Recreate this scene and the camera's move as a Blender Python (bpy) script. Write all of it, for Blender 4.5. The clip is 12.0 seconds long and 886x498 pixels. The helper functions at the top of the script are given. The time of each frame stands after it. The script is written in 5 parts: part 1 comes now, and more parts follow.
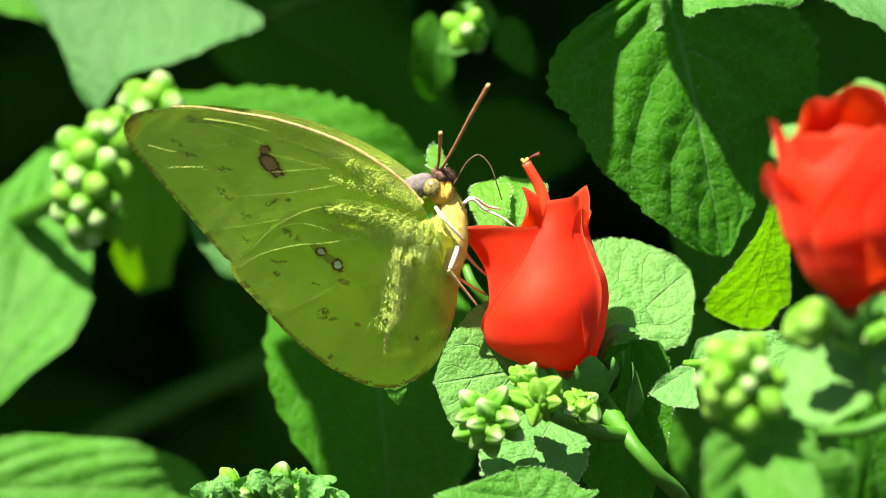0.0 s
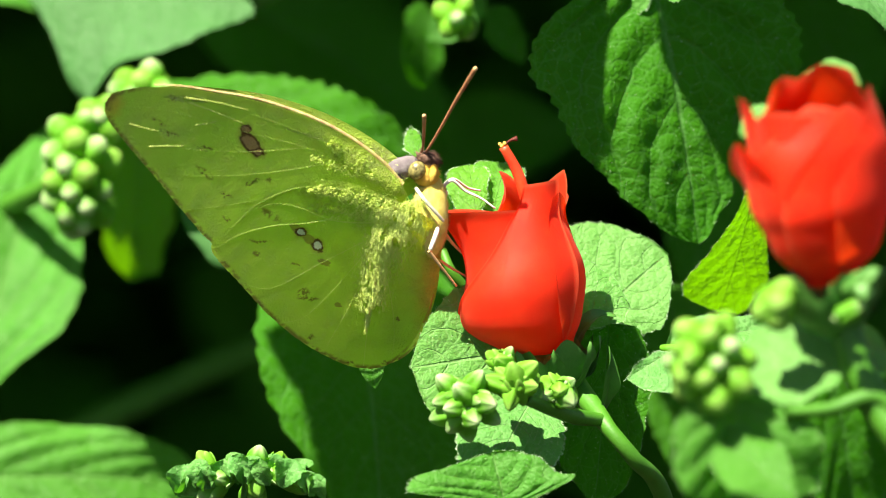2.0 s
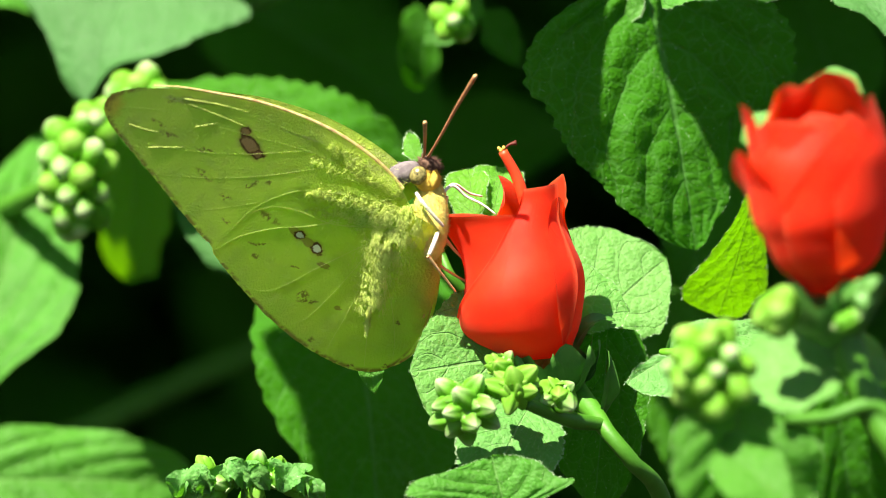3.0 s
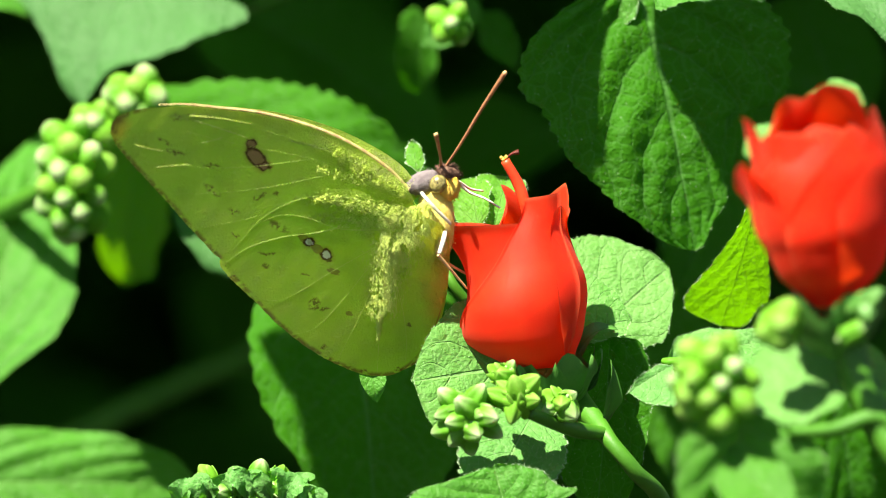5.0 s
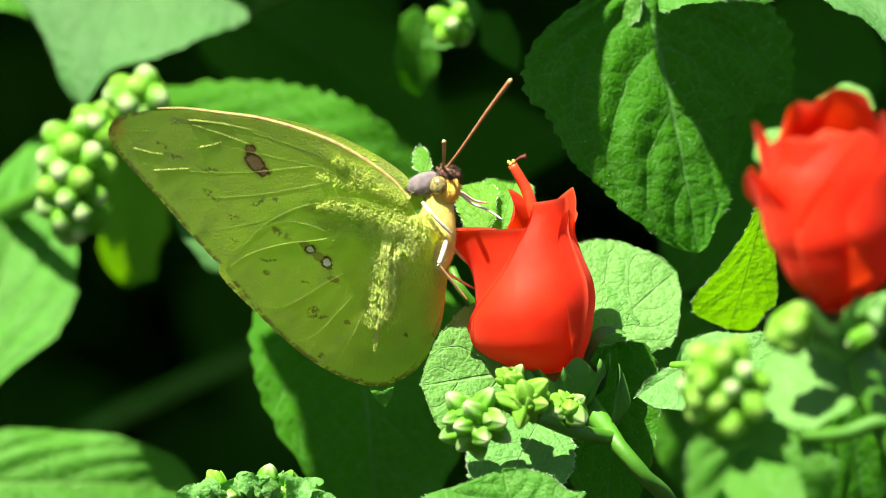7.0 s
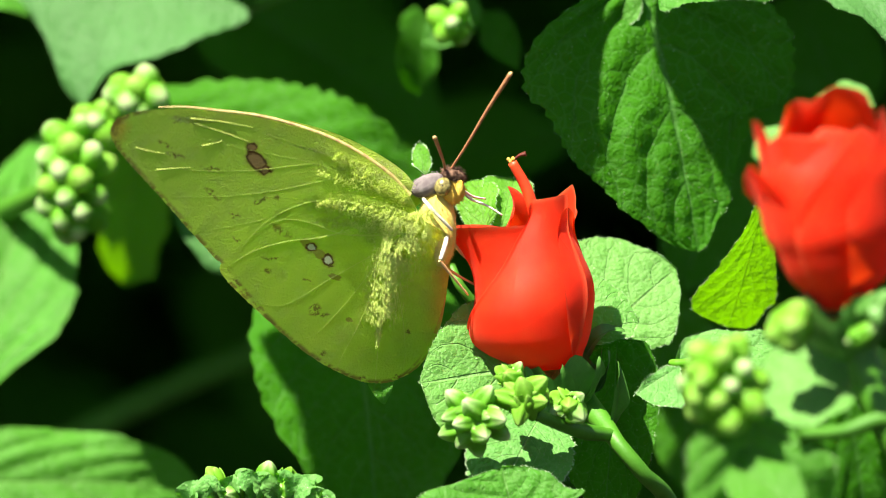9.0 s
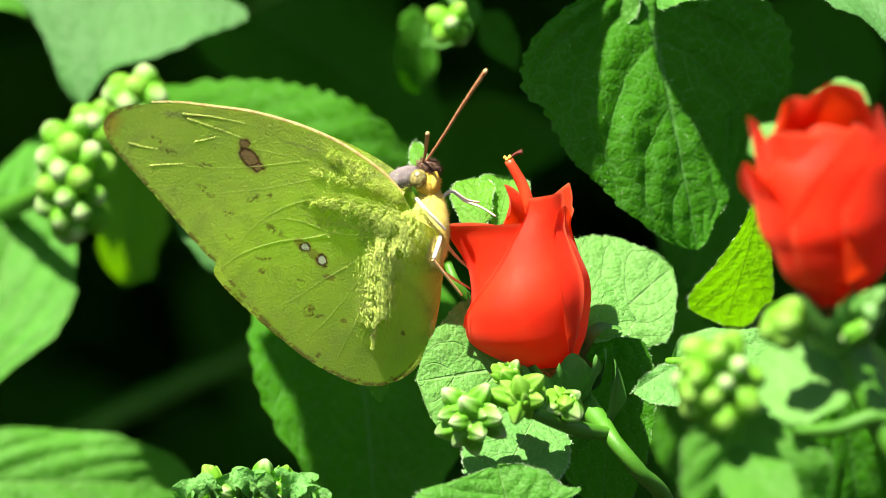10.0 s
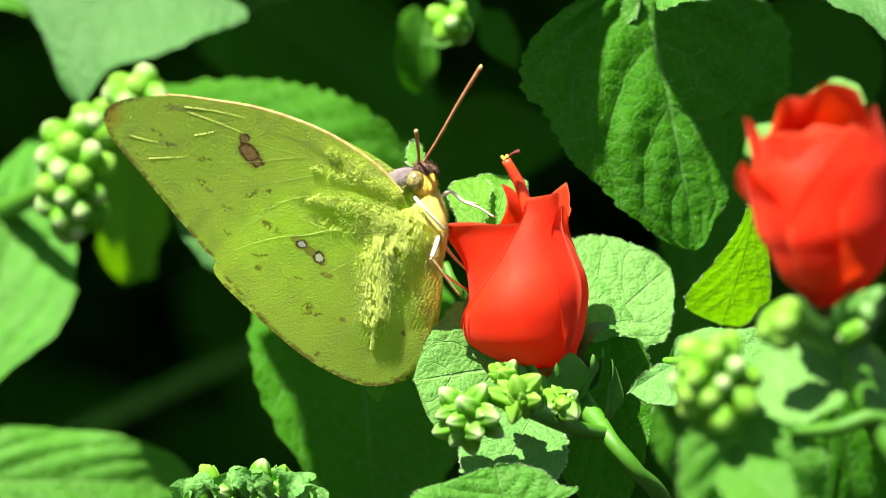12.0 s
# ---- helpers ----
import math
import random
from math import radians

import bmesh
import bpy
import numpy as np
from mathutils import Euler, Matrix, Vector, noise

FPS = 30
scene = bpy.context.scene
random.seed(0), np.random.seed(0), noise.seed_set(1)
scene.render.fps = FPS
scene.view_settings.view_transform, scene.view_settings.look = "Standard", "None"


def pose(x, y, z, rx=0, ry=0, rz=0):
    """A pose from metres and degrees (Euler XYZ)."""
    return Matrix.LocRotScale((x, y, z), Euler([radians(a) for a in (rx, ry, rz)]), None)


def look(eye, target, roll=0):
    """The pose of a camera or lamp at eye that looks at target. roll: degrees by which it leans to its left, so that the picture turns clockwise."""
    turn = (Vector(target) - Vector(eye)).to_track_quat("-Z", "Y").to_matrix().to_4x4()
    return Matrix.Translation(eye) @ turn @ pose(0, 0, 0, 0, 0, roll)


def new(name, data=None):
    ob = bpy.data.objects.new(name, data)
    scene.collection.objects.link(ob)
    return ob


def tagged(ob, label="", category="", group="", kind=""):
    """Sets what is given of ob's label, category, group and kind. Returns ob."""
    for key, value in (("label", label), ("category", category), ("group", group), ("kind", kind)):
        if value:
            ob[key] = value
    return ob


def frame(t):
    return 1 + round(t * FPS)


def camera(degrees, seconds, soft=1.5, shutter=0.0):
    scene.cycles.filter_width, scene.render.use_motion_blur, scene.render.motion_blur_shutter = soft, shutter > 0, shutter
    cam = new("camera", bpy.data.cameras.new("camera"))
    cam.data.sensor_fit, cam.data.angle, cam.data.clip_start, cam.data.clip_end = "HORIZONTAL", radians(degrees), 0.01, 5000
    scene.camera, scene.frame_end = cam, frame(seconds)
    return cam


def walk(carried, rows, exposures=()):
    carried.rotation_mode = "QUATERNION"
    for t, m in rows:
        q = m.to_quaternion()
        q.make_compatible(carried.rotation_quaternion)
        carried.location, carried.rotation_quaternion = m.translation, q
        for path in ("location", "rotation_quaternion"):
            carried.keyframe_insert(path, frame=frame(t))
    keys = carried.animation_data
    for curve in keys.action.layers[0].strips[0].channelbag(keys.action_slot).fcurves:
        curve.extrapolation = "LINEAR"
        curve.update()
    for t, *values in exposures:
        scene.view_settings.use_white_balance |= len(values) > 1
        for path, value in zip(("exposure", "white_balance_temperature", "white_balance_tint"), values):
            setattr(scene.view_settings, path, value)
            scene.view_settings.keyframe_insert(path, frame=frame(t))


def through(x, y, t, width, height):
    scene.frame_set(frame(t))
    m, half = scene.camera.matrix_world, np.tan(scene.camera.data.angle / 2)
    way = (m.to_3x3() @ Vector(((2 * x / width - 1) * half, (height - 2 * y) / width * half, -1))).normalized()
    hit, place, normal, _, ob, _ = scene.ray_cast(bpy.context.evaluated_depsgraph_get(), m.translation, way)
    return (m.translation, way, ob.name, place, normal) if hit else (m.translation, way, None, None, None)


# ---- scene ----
# All sizes below are in millimetres in the shrub's own axes: u to the side, d in depth, v up the slope of the view.
MM = 0.001
TILT = 15.0
SHEET = pose(0, 0, 0.62, -TILT)
REACH = 1.2


def local(u, d, v):
    return Matrix.Translation((u * MM, d * MM, v * MM))


def eye_to(du, dv):
    """The camera's pose when it aims du, dv millimetres off the middle of the shrub."""
    return look(SHEET @ Vector((0, -REACH, 0)), SHEET @ Vector((du * MM, 0, dv * MM)))


# ---------------------------------------------------------------- camera
cam = camera(4.4867, 12.0, soft=0.9)
cam.data.dof.use_dof = True
cam.data.dof.focus_distance = REACH + 0.002
cam.data.dof.aperture_fstop = 26.0
CAM_ROWS = [(0, -1.65, 0.82), (0.5, -1.47, 1.10), (1, -1.19, -0.19), (1.5, -1.01, 0.00), (2, -0.64, -0.46), (2.5, -0.18, -0.46), (3, -0.27, -0.19), (5, -0.00, 0.09), (5.5, -0.00, 0.00), (6, -0.00, 0.19), (6.5, -0.09, 0.09), (7, -0.09, 0.18), (9, -0.09, 0.09), (9.5, -0.09, 0.09), (10, -0.00, 0.09), (10.5, -0.00, 0.09), (11, -0.00, 0.09), (11.5, -0.00, 0.09), (12, -0.00, 0.00)]
walk(cam, [(t, eye_to(u, v)) for t, u, v in CAM_ROWS], exposures=[(0, 1.75, 7000, 3), (12, 1.75, 7000, 3)])

# ---------------------------------------------------------------- sky and sun
SUN_TO = Vector((-0.31, -0.224, 0.915)).normalized()
world = bpy.data.worlds.new("sky")
scene.world = world
world.use_nodes = True
wn = world.node_tree.nodes
sky = wn.new("ShaderNodeTexSky")
sky.sky_type, sky.sun_disc = "NISHITA", False
sky.sun_elevation = math.asin(SUN_TO.z)
sky.sun_rotation = math.atan2(SUN_TO.x, SUN_TO.y)
world.node_tree.links.new(sky.outputs[0], wn["Background"].inputs[0])
wn["Background"].inputs[1].default_value = 0.043
sun_data = bpy.data.lights.new("sun", "SUN")
sun_data.energy, sun_data.angle, sun_data.color = 5.0, radians(0.5), (1.0, 0.95, 0.86)
sun = new("sun", sun_data)
sun.matrix_world = look(SUN_TO * 30, (0, 0, 0))


# ---------------------------------------------------------------- material helpers
class Nodes:
    def __init__(self, name):
        self.mat = bpy.data.materials.new(name)
        self.mat.use_nodes = True
        self.tree = self.mat.node_tree
        self.tree.nodes.clear()
        self.out = self.tree.nodes.new("ShaderNodeOutputMaterial")

    def put(self, socket, value):
        if isinstance(value, bpy.types.NodeSocket):
            self.tree.links.new(value, socket)
        elif isinstance(value, (int, float)) and socket.type == "VECTOR":
            socket.default_value = (value, value, value)
        elif isinstance(value, (tuple, list)) and socket.type == "RGBA":
            socket.default_value = (*value[:3], 1)
        else:
            socket.default_value = value

    def add(self, kind, ins=(), **attrs):
        n = self.tree.nodes.new("ShaderNode" + kind)
        for k, v in attrs.items():
            setattr(n, k, v)
        for k, v in dict(ins).items():
            self.put(n.inputs[k], v)
        return n

    def math(self, op, a, b=0.0, c=0.0, clamp=False):
        n = self.add("Math", {0: a, 1: b, 2: c}, operation=op, use_clamp=clamp)
        return n.outputs[0]

    def ramp(self, x, lo, hi, a=0.0, b=1.0):
        n = self.add("MapRange", {0: x, 1: lo, 2: hi, 3: a, 4: b}, interpolation_type="SMOOTHSTEP")
        return n.outputs[0]

    def mix(self, f, a, b, blend="MIX"):
        n = self.add("Mix", data_type="RGBA", blend_type=blend)
        self.put(n.inputs[0], f)
        self.put(n.inputs[6], a)
        self.put(n.inputs[7], b)
        return n.outputs[2]

    def noise(self, vec, scale, detail=3.0, rough=0.55):
        return self.add("TexNoise", {"Vector": vec, "Scale": scale, "Detail": detail, "Roughness": rough}).outputs[0]

    def coords(self, which="Object"):
        return self.add("TexCoord").outputs[which]

    def split(self, vec):
        return self.add("SeparateXYZ", {0: vec}).outputs

    def bump(self, height, strength, distance, normal=None):
        ins = {"Strength": strength, "Distance": distance, "Height": height}
        if normal is not None:
            ins["Normal"] = normal
        return self.add("Bump", ins).outputs[0]

    def thin(self, colour, through, share, rough, normal, gloss=0.35):
        """A thin living sheet: light off its face, light through it, and a waxy or scaly sheen."""
        front = self.add("BsdfPrincipled", {"Base Color": colour, "Roughness": rough, "Normal": normal, "Specular IOR Level": gloss})
        back = self.add("BsdfTranslucent", {"Color": through, "Normal": normal})
        mixed = self.add("MixShader", {0: share, 1: front.outputs[0], 2: back.outputs[0]})
        self.tree.links.new(mixed.outputs[0], self.out.inputs[0])
        return self.mat

    def solid(self, colour, rough, normal=None, gloss=0.4, sss=0.0, radius=(1, 1, 1)):
        ins = {"Base Color": colour, "Roughness": rough, "Specular IOR Level": gloss}
        if normal is not None:
            ins["Normal"] = normal
        if sss:
            ins["Subsurface Weight"], ins["Subsurface Radius"], ins["Subsurface Scale"] = sss, radius, 0.0012
        p = self.add("BsdfPrincipled", ins)
        self.tree.links.new(p.outputs[0], self.out.inputs[0])
        return self.mat


def leaf_material(name, face, shine, vein, share, gloss=0.4, rough=0.5):
    """A mallow leaf: quilted between its side veins, downy, with a fine net of veins."""
    n = Nodes(name)
    uv = n.split(n.coords("UV"))
    along, across = uv[0], n.math("ABSOLUTE", n.math("SUBTRACT", uv[1], 0.5))
    obj = n.coords("Object")
    warp = n.noise(obj, 260.0, 2.0)
    # side veins leave the midrib at a slant
    phase = n.math("MULTIPLY_ADD", n.math("POWER", across, 1.35), -1.0, along)
    phase = n.math("MULTIPLY_ADD", n.math("SUBTRACT", warp, 0.5), 0.05, phase)
    saw = n.math("PINGPONG", n.math("MULTIPLY", phase, 6.0), 0.5)
    side = n.ramp(saw, 0.0, 0.05, 1.0, 0.0)
    mid = n.ramp(across, 0.004, 0.016, 1.0, 0.0)
    lines = n.math("MAXIMUM", n.math("MULTIPLY", side, 0.55), mid)
    net = n.add("TexVoronoi", {"Vector": obj, "Scale": 620.0}, feature="DISTANCE_TO_EDGE").outputs[0]
    netline = n.ramp(net, 0.0, 0.09, 1.0, 0.0)
    big = n.noise(obj, 90.0, 3.0)
    grain = n.noise(obj, 2600.0, 2.0)
    rnd = n.add("ObjectInfo").outputs["Random"]
    base = n.mix(n.ramp(big, 0.3, 0.72), face, [c * 1.45 for c in face])
    base = n.mix(n.math("MULTIPLY", rnd, 0.35), base, (face[0] * 1.9, face[1] * 1.25, face[2] * 0.8))
    base = n.mix(n.math("MULTIPLY", grain, 0.35), base, [c * 1.7 for c in face])
    base = n.mix(n.math("MULTIPLY", netline, 0.26), base, vein)
    base = n.mix(n.math("MULTIPLY", lines, 0.5), base, vein)
    speck = n.ramp(n.noise(obj, 3800.0, 1.0), 0.735, 0.76)
    base = n.mix(n.math("MULTIPLY", speck, 0.5), base, (0.5, 0.6, 0.42))
    light = n.mix(n.math("MULTIPLY", lines, 0.6), shine, [c * 0.5 for c in shine])
    light = n.mix(n.ramp(big, 0.35, 0.7, 0.0, 0.4), light, [c * 0.7 for c in shine])
    h = n.math("MULTIPLY_ADD", lines, -0.5, n.math("MULTIPLY", net, 0.8))
    h = n.math("MULTIPLY_ADD", grain, 0.7, h)
    nor = n.bump(h, 0.65, 0.0005)
    return n.thin(base, light, share, rough, nor, gloss)


LEAF = leaf_material("leaf_fresh", (0.044, 0.172, 0.016), (0.13, 0.52, 0.008), (0.17, 0.36, 0.09), 0.36, 0.25, 0.55)
LEAF_DOWNY = leaf_material("leaf_downy", (0.082, 0.235, 0.050), (0.13, 0.48, 0.016), (0.24, 0.42, 0.15), 0.30, 0.3, 0.6)
# darker green than LEAF, for the inner foliage and some single leaves
LEAF_DARK = leaf_material("leaf_mature", (0.025, 0.118, 0.004), (0.07, 0.38, 0.002), (0.11, 0.27, 0.07), 0.34, 0.1, 0.6)
LEAF_PALE = leaf_material("leaf_pale", (0.038, 0.125, 0.032), (0.05, 0.30, 0.010), (0.10, 0.24, 0.08), 0.25, 0.25, 0.55)
LEAF_YOUNG = leaf_material("leaf_young", (0.085, 0.250, 0.022), (0.24, 0.62, 0.006), (0.22, 0.38, 0.10), 0.42, 0.25, 0.55)


def plain(name, a, b, scale, rough=0.5, bump=0.3, dist=0.0003, gloss=0.35, sss=0.0):
    n = Nodes(name)
    obj = n.coords("Object")
    big = n.noise(obj, scale, 3.0)
    fine = n.noise(obj, scale * 12, 2.0)
    col = n.mix(n.ramp(big, 0.32, 0.7), a, b)
    col = n.mix(n.math("MULTIPLY", fine, 0.3), col, [min(1, c * 1.6) for c in a])
    nor = n.bump(n.math("MULTIPLY_ADD", fine, 0.6, big), bump, dist)
    return n.solid(col, rough, nor, gloss, sss)


STEM = plain("green_stem", (0.040, 0.145, 0.009), (0.06, 0.19, 0.015), 300.0, 0.5, 0.3, 0.0002)


def bud_material(name, skin, tip, share):
    """Ribbed bud skin that pales towards its tip."""
    n = Nodes(name)
    along = n.split(n.coords("UV"))[0]
    obj = n.coords("Object")
    big, fine = n.noise(obj, 380.0, 3.0), n.noise(obj, 4200.0, 2.0)
    col = n.mix(n.ramp(big, 0.32, 0.7), skin, [c * 1.45 for c in skin])
    pale = n.math("MULTIPLY", n.ramp(n.math("MULTIPLY_ADD", big, 0.3, along), 0.72, 1.12), share)
    col = n.mix(pale, col, tip)
    col = n.mix(n.math("MULTIPLY", fine, 0.25), col, [min(1, c * 1.6) for c in skin])
    nor = n.bump(n.math("MULTIPLY_ADD", fine, 0.5, big), 0.35, 0.0002)
    return n.thin(col, (0.26, 0.60, 0.03), 0.32, 0.55, nor, 0.2)


BUD = bud_material("bud_skin", (0.125, 0.32, 0.022), (0.40, 0.55, 0.16), 0.6)
BUD_PALE = bud_material("bud_pale_tip", (0.10, 0.29, 0.02), (0.58, 0.68, 0.38), 0.95)
CALYX = plain("calyx_green", (0.05, 0.16, 0.025), (0.09, 0.22, 0.04), 250.0, 0.5)
SOIL = plain("dark_soil", (0.012, 0.010, 0.007), (0.03, 0.024, 0.016), 14.0, 0.95, 0.8, 0.02, 0.1)


DOWN = plain("leaf_down", (0.30, 0.44, 0.22), (0.42, 0.54, 0.34), 900.0, 0.4, 0.1, 0.0001)


def petal_material():
    n = Nodes("petal_scarlet")
    uv = n.split(n.coords("UV"))
    obj = n.coords("Object")
    ribs = n.add("TexNoise", {"Vector": n.add("CombineXYZ", {0: n.math("MULTIPLY", uv[0], 46.0), 1: n.math("MULTIPLY", uv[1], 2.0), 2: 0.0}).outputs[0], "Scale": 1.0, "Detail": 2.0}).outputs[0]
    big = n.noise(obj, 180.0, 3.0)
    fine = n.noise(obj, 4200.0, 2.0)
    col = n.mix(n.ramp(big, 0.3, 0.7), (0.74, 0.024, 0.004), (0.80, 0.042, 0.008))
    col = n.mix(n.math("MULTIPLY", ribs, 0.2), col, (0.66, 0.018, 0.006))
    edge = n.ramp(n.math("ABSOLUTE", n.math("SUBTRACT", uv[0], 0.5)), 0.46, 0.5)
    edge = n.math("MAXIMUM", edge, n.ramp(uv[1], 0.972, 0.995))
    col = n.mix(n.math("MULTIPLY", edge, 0.35), col, (0.88, 0.22, 0.10))
    nor = n.bump(n.math("MULTIPLY_ADD", fine, 0.5, n.math("MULTIPLY", ribs, 0.5)), 0.16, 0.0002)
    front = n.add("BsdfPrincipled", {"Base Color": col, "Roughness": 0.58, "Normal": nor, "Specular IOR Level": 0.3, "Sheen Weight": 0.1, "Sheen Roughness": 0.5, "Sheen Tint": (1.0, 0.6, 0.5, 1.0), "Subsurface Weight": 0.45, "Subsurface Radius": (1.0, 0.25, 0.1), "Subsurface Scale": 0.0012})
    back = n.add("BsdfTranslucent", {"Color": (0.92, 0.06, 0.008), "Normal": nor})
    n.tree.links.new(n.add("MixShader", {0: 0.42, 1: front.outputs[0], 2: back.outputs[0]}).outputs[0], n.out.inputs[0])
    return n.mat


PETAL = petal_material()
COLUMN = plain("column_red", (0.62, 0.035, 0.012), (0.70, 0.07, 0.02), 400.0, 0.4)
POLLEN = plain("anther_yellow", (0.55, 0.30, 0.05), (0.65, 0.40, 0.08), 900.0, 0.7)
STIGMA = plain("stigma_dark_red", (0.07, 0.012, 0.008), (0.13, 0.02, 0.012), 900.0, 0.5)


# ---------------------------------------------------------------- building helpers
def part(name, bm, material, parent, label="", smooth=True, at=None):
    me = bpy.data.meshes.new(name)
    bm.to_mesh(me)
    bm.free()
    me.materials.append(material)
    if smooth:
        me.polygons.foreach_set("use_smooth", [True] * len(me.polygons))
    ob = new(name, me)
    ob.parent = parent
    if at is not None:
        ob.matrix_basis = at
    if label:
        ob["label"] = label
    return ob


def thing(name, where, label, category, group=""):
    ob = new(name)
    ob.empty_display_size = 0.01
    ob.matrix_basis = SHEET @ local(*where)
    return tagged(ob, label, category, group)


def V(p):
    return Vector(p)


def grid(bm, rows, closed=False):
    """Faces between rows of points (mm), with a UV of row and column share."""
    uvl = bm.loops.layers.uv.verify()
    nr, nc = len(rows), len(rows[0])
    vs = [[bm.verts.new(Vector(p) * MM) for p in r] for r in rows]
    for i in range(nr - 1):
        for j in range(nc if closed else nc - 1):
            k = (j + 1) % nc
            f = bm.faces.new((vs[i][j], vs[i][k], vs[i + 1][k], vs[i + 1][j]))
            for lp, (a, b) in zip(f.loops, ((i, j), (i, j + 1), (i + 1, j + 1), (i + 1, j))):
                lp[uvl].uv = (a / (nr - 1), b / ((nc if closed else nc - 1)))
    return vs


def spline(pts, n):
    """n + 1 points on a smooth line through pts, without overshoot where the points lie unevenly."""
    p = [Vector(q) for q in pts]
    p = [p[0] * 2 - p[1]] + p + [p[-1] * 2 - p[-2]]
    knots = [0.0]
    for a, b in zip(p, p[1:]):
        knots.append(knots[-1] + max((b - a).length, 1e-6) ** 0.5)
    out = []
    for i in range(n + 1):
        x = i / n * (len(p) - 3)
        k = min(int(x), len(p) - 4)
        t0, t1, t2, t3 = knots[k:k + 4]
        t = t1 + (x - k) * (t2 - t1)
        q0, q1, q2, q3 = p[k:k + 4]
        a1 = q0 * ((t1 - t) / (t1 - t0)) + q1 * ((t - t0) / (t1 - t0))
        a2 = q1 * ((t2 - t) / (t2 - t1)) + q2 * ((t - t1) / (t2 - t1))
        a3 = q2 * ((t3 - t) / (t3 - t2)) + q3 * ((t - t2) / (t3 - t2))
        b1 = a1 * ((t2 - t) / (t2 - t0)) + a2 * ((t - t0) / (t2 - t0))
        b2 = a2 * ((t3 - t) / (t3 - t1)) + a3 * ((t - t1) / (t3 - t1))
        out.append(b1 * ((t2 - t) / (t2 - t1)) + b2 * ((t - t1) / (t2 - t1)))
    return out


def tube(bm, pts, radii, sides=10, n=24, closed_ends=True):
    """A tapering round limb along a smooth line."""
    line = spline(pts, n)
    rr = [np.interp(i / n, np.linspace(0, 1, len(radii)), radii) for i in range(n + 1)]
    side = None
    rings = []
    for i, c in enumerate(line):
        t = (line[min(i + 1, n)] - line[max(i - 1, 0)]).normalized()
        if side is None:
            side = t.orthogonal().normalized()
        side = (side - t * side.dot(t)).normalized()
        other = t.cross(side)
        rings.append([c + (side * math.cos(a) + other * math.sin(a)) * rr[i] for a in (math.tau * k / sides for k in range(sides))])
    vs = grid(bm, rings, closed=True)
    if closed_ends:
        for ring in (vs[0], vs[-1]):
            try:
                bm.faces.new(ring)
            except ValueError:
                pass
    return bm


def blob(bm, centre, axes, ridges=0, depth=0.0, rings=10, sides=14, point=0.0):
    """A rounded body on three half-axes (vectors), the third its length, with ridges and a pointed end."""
    a, b, c = (Vector(x) for x in axes)
    rows = []
    for i in range(rings + 1):
        th = math.pi * i / rings
        s, h = math.sin(th), -math.cos(th)
        if h > 0 and point:
            s *= 1 - point * h * h
        row = []
        for k in range(sides):
            p = math.tau * k / sides
            r = max(s, 0.002) * (1 + depth * math.cos(ridges * p))
            row.append(Vector(centre) + a * (r * math.cos(p)) + b * (r * math.sin(p)) + c * h)
        rows.append(row)
    grid(bm, rows, closed=True)
    return bm


def frame_of(axis, face):
    y = Vector(axis).normalized()
    z = Vector(face)
    z = (z - y * z.dot(y))
    z = z.normalized() if z.length > 1e-6 else y.orthogonal().normalized()
    return y.cross(z).normalized(), y, z


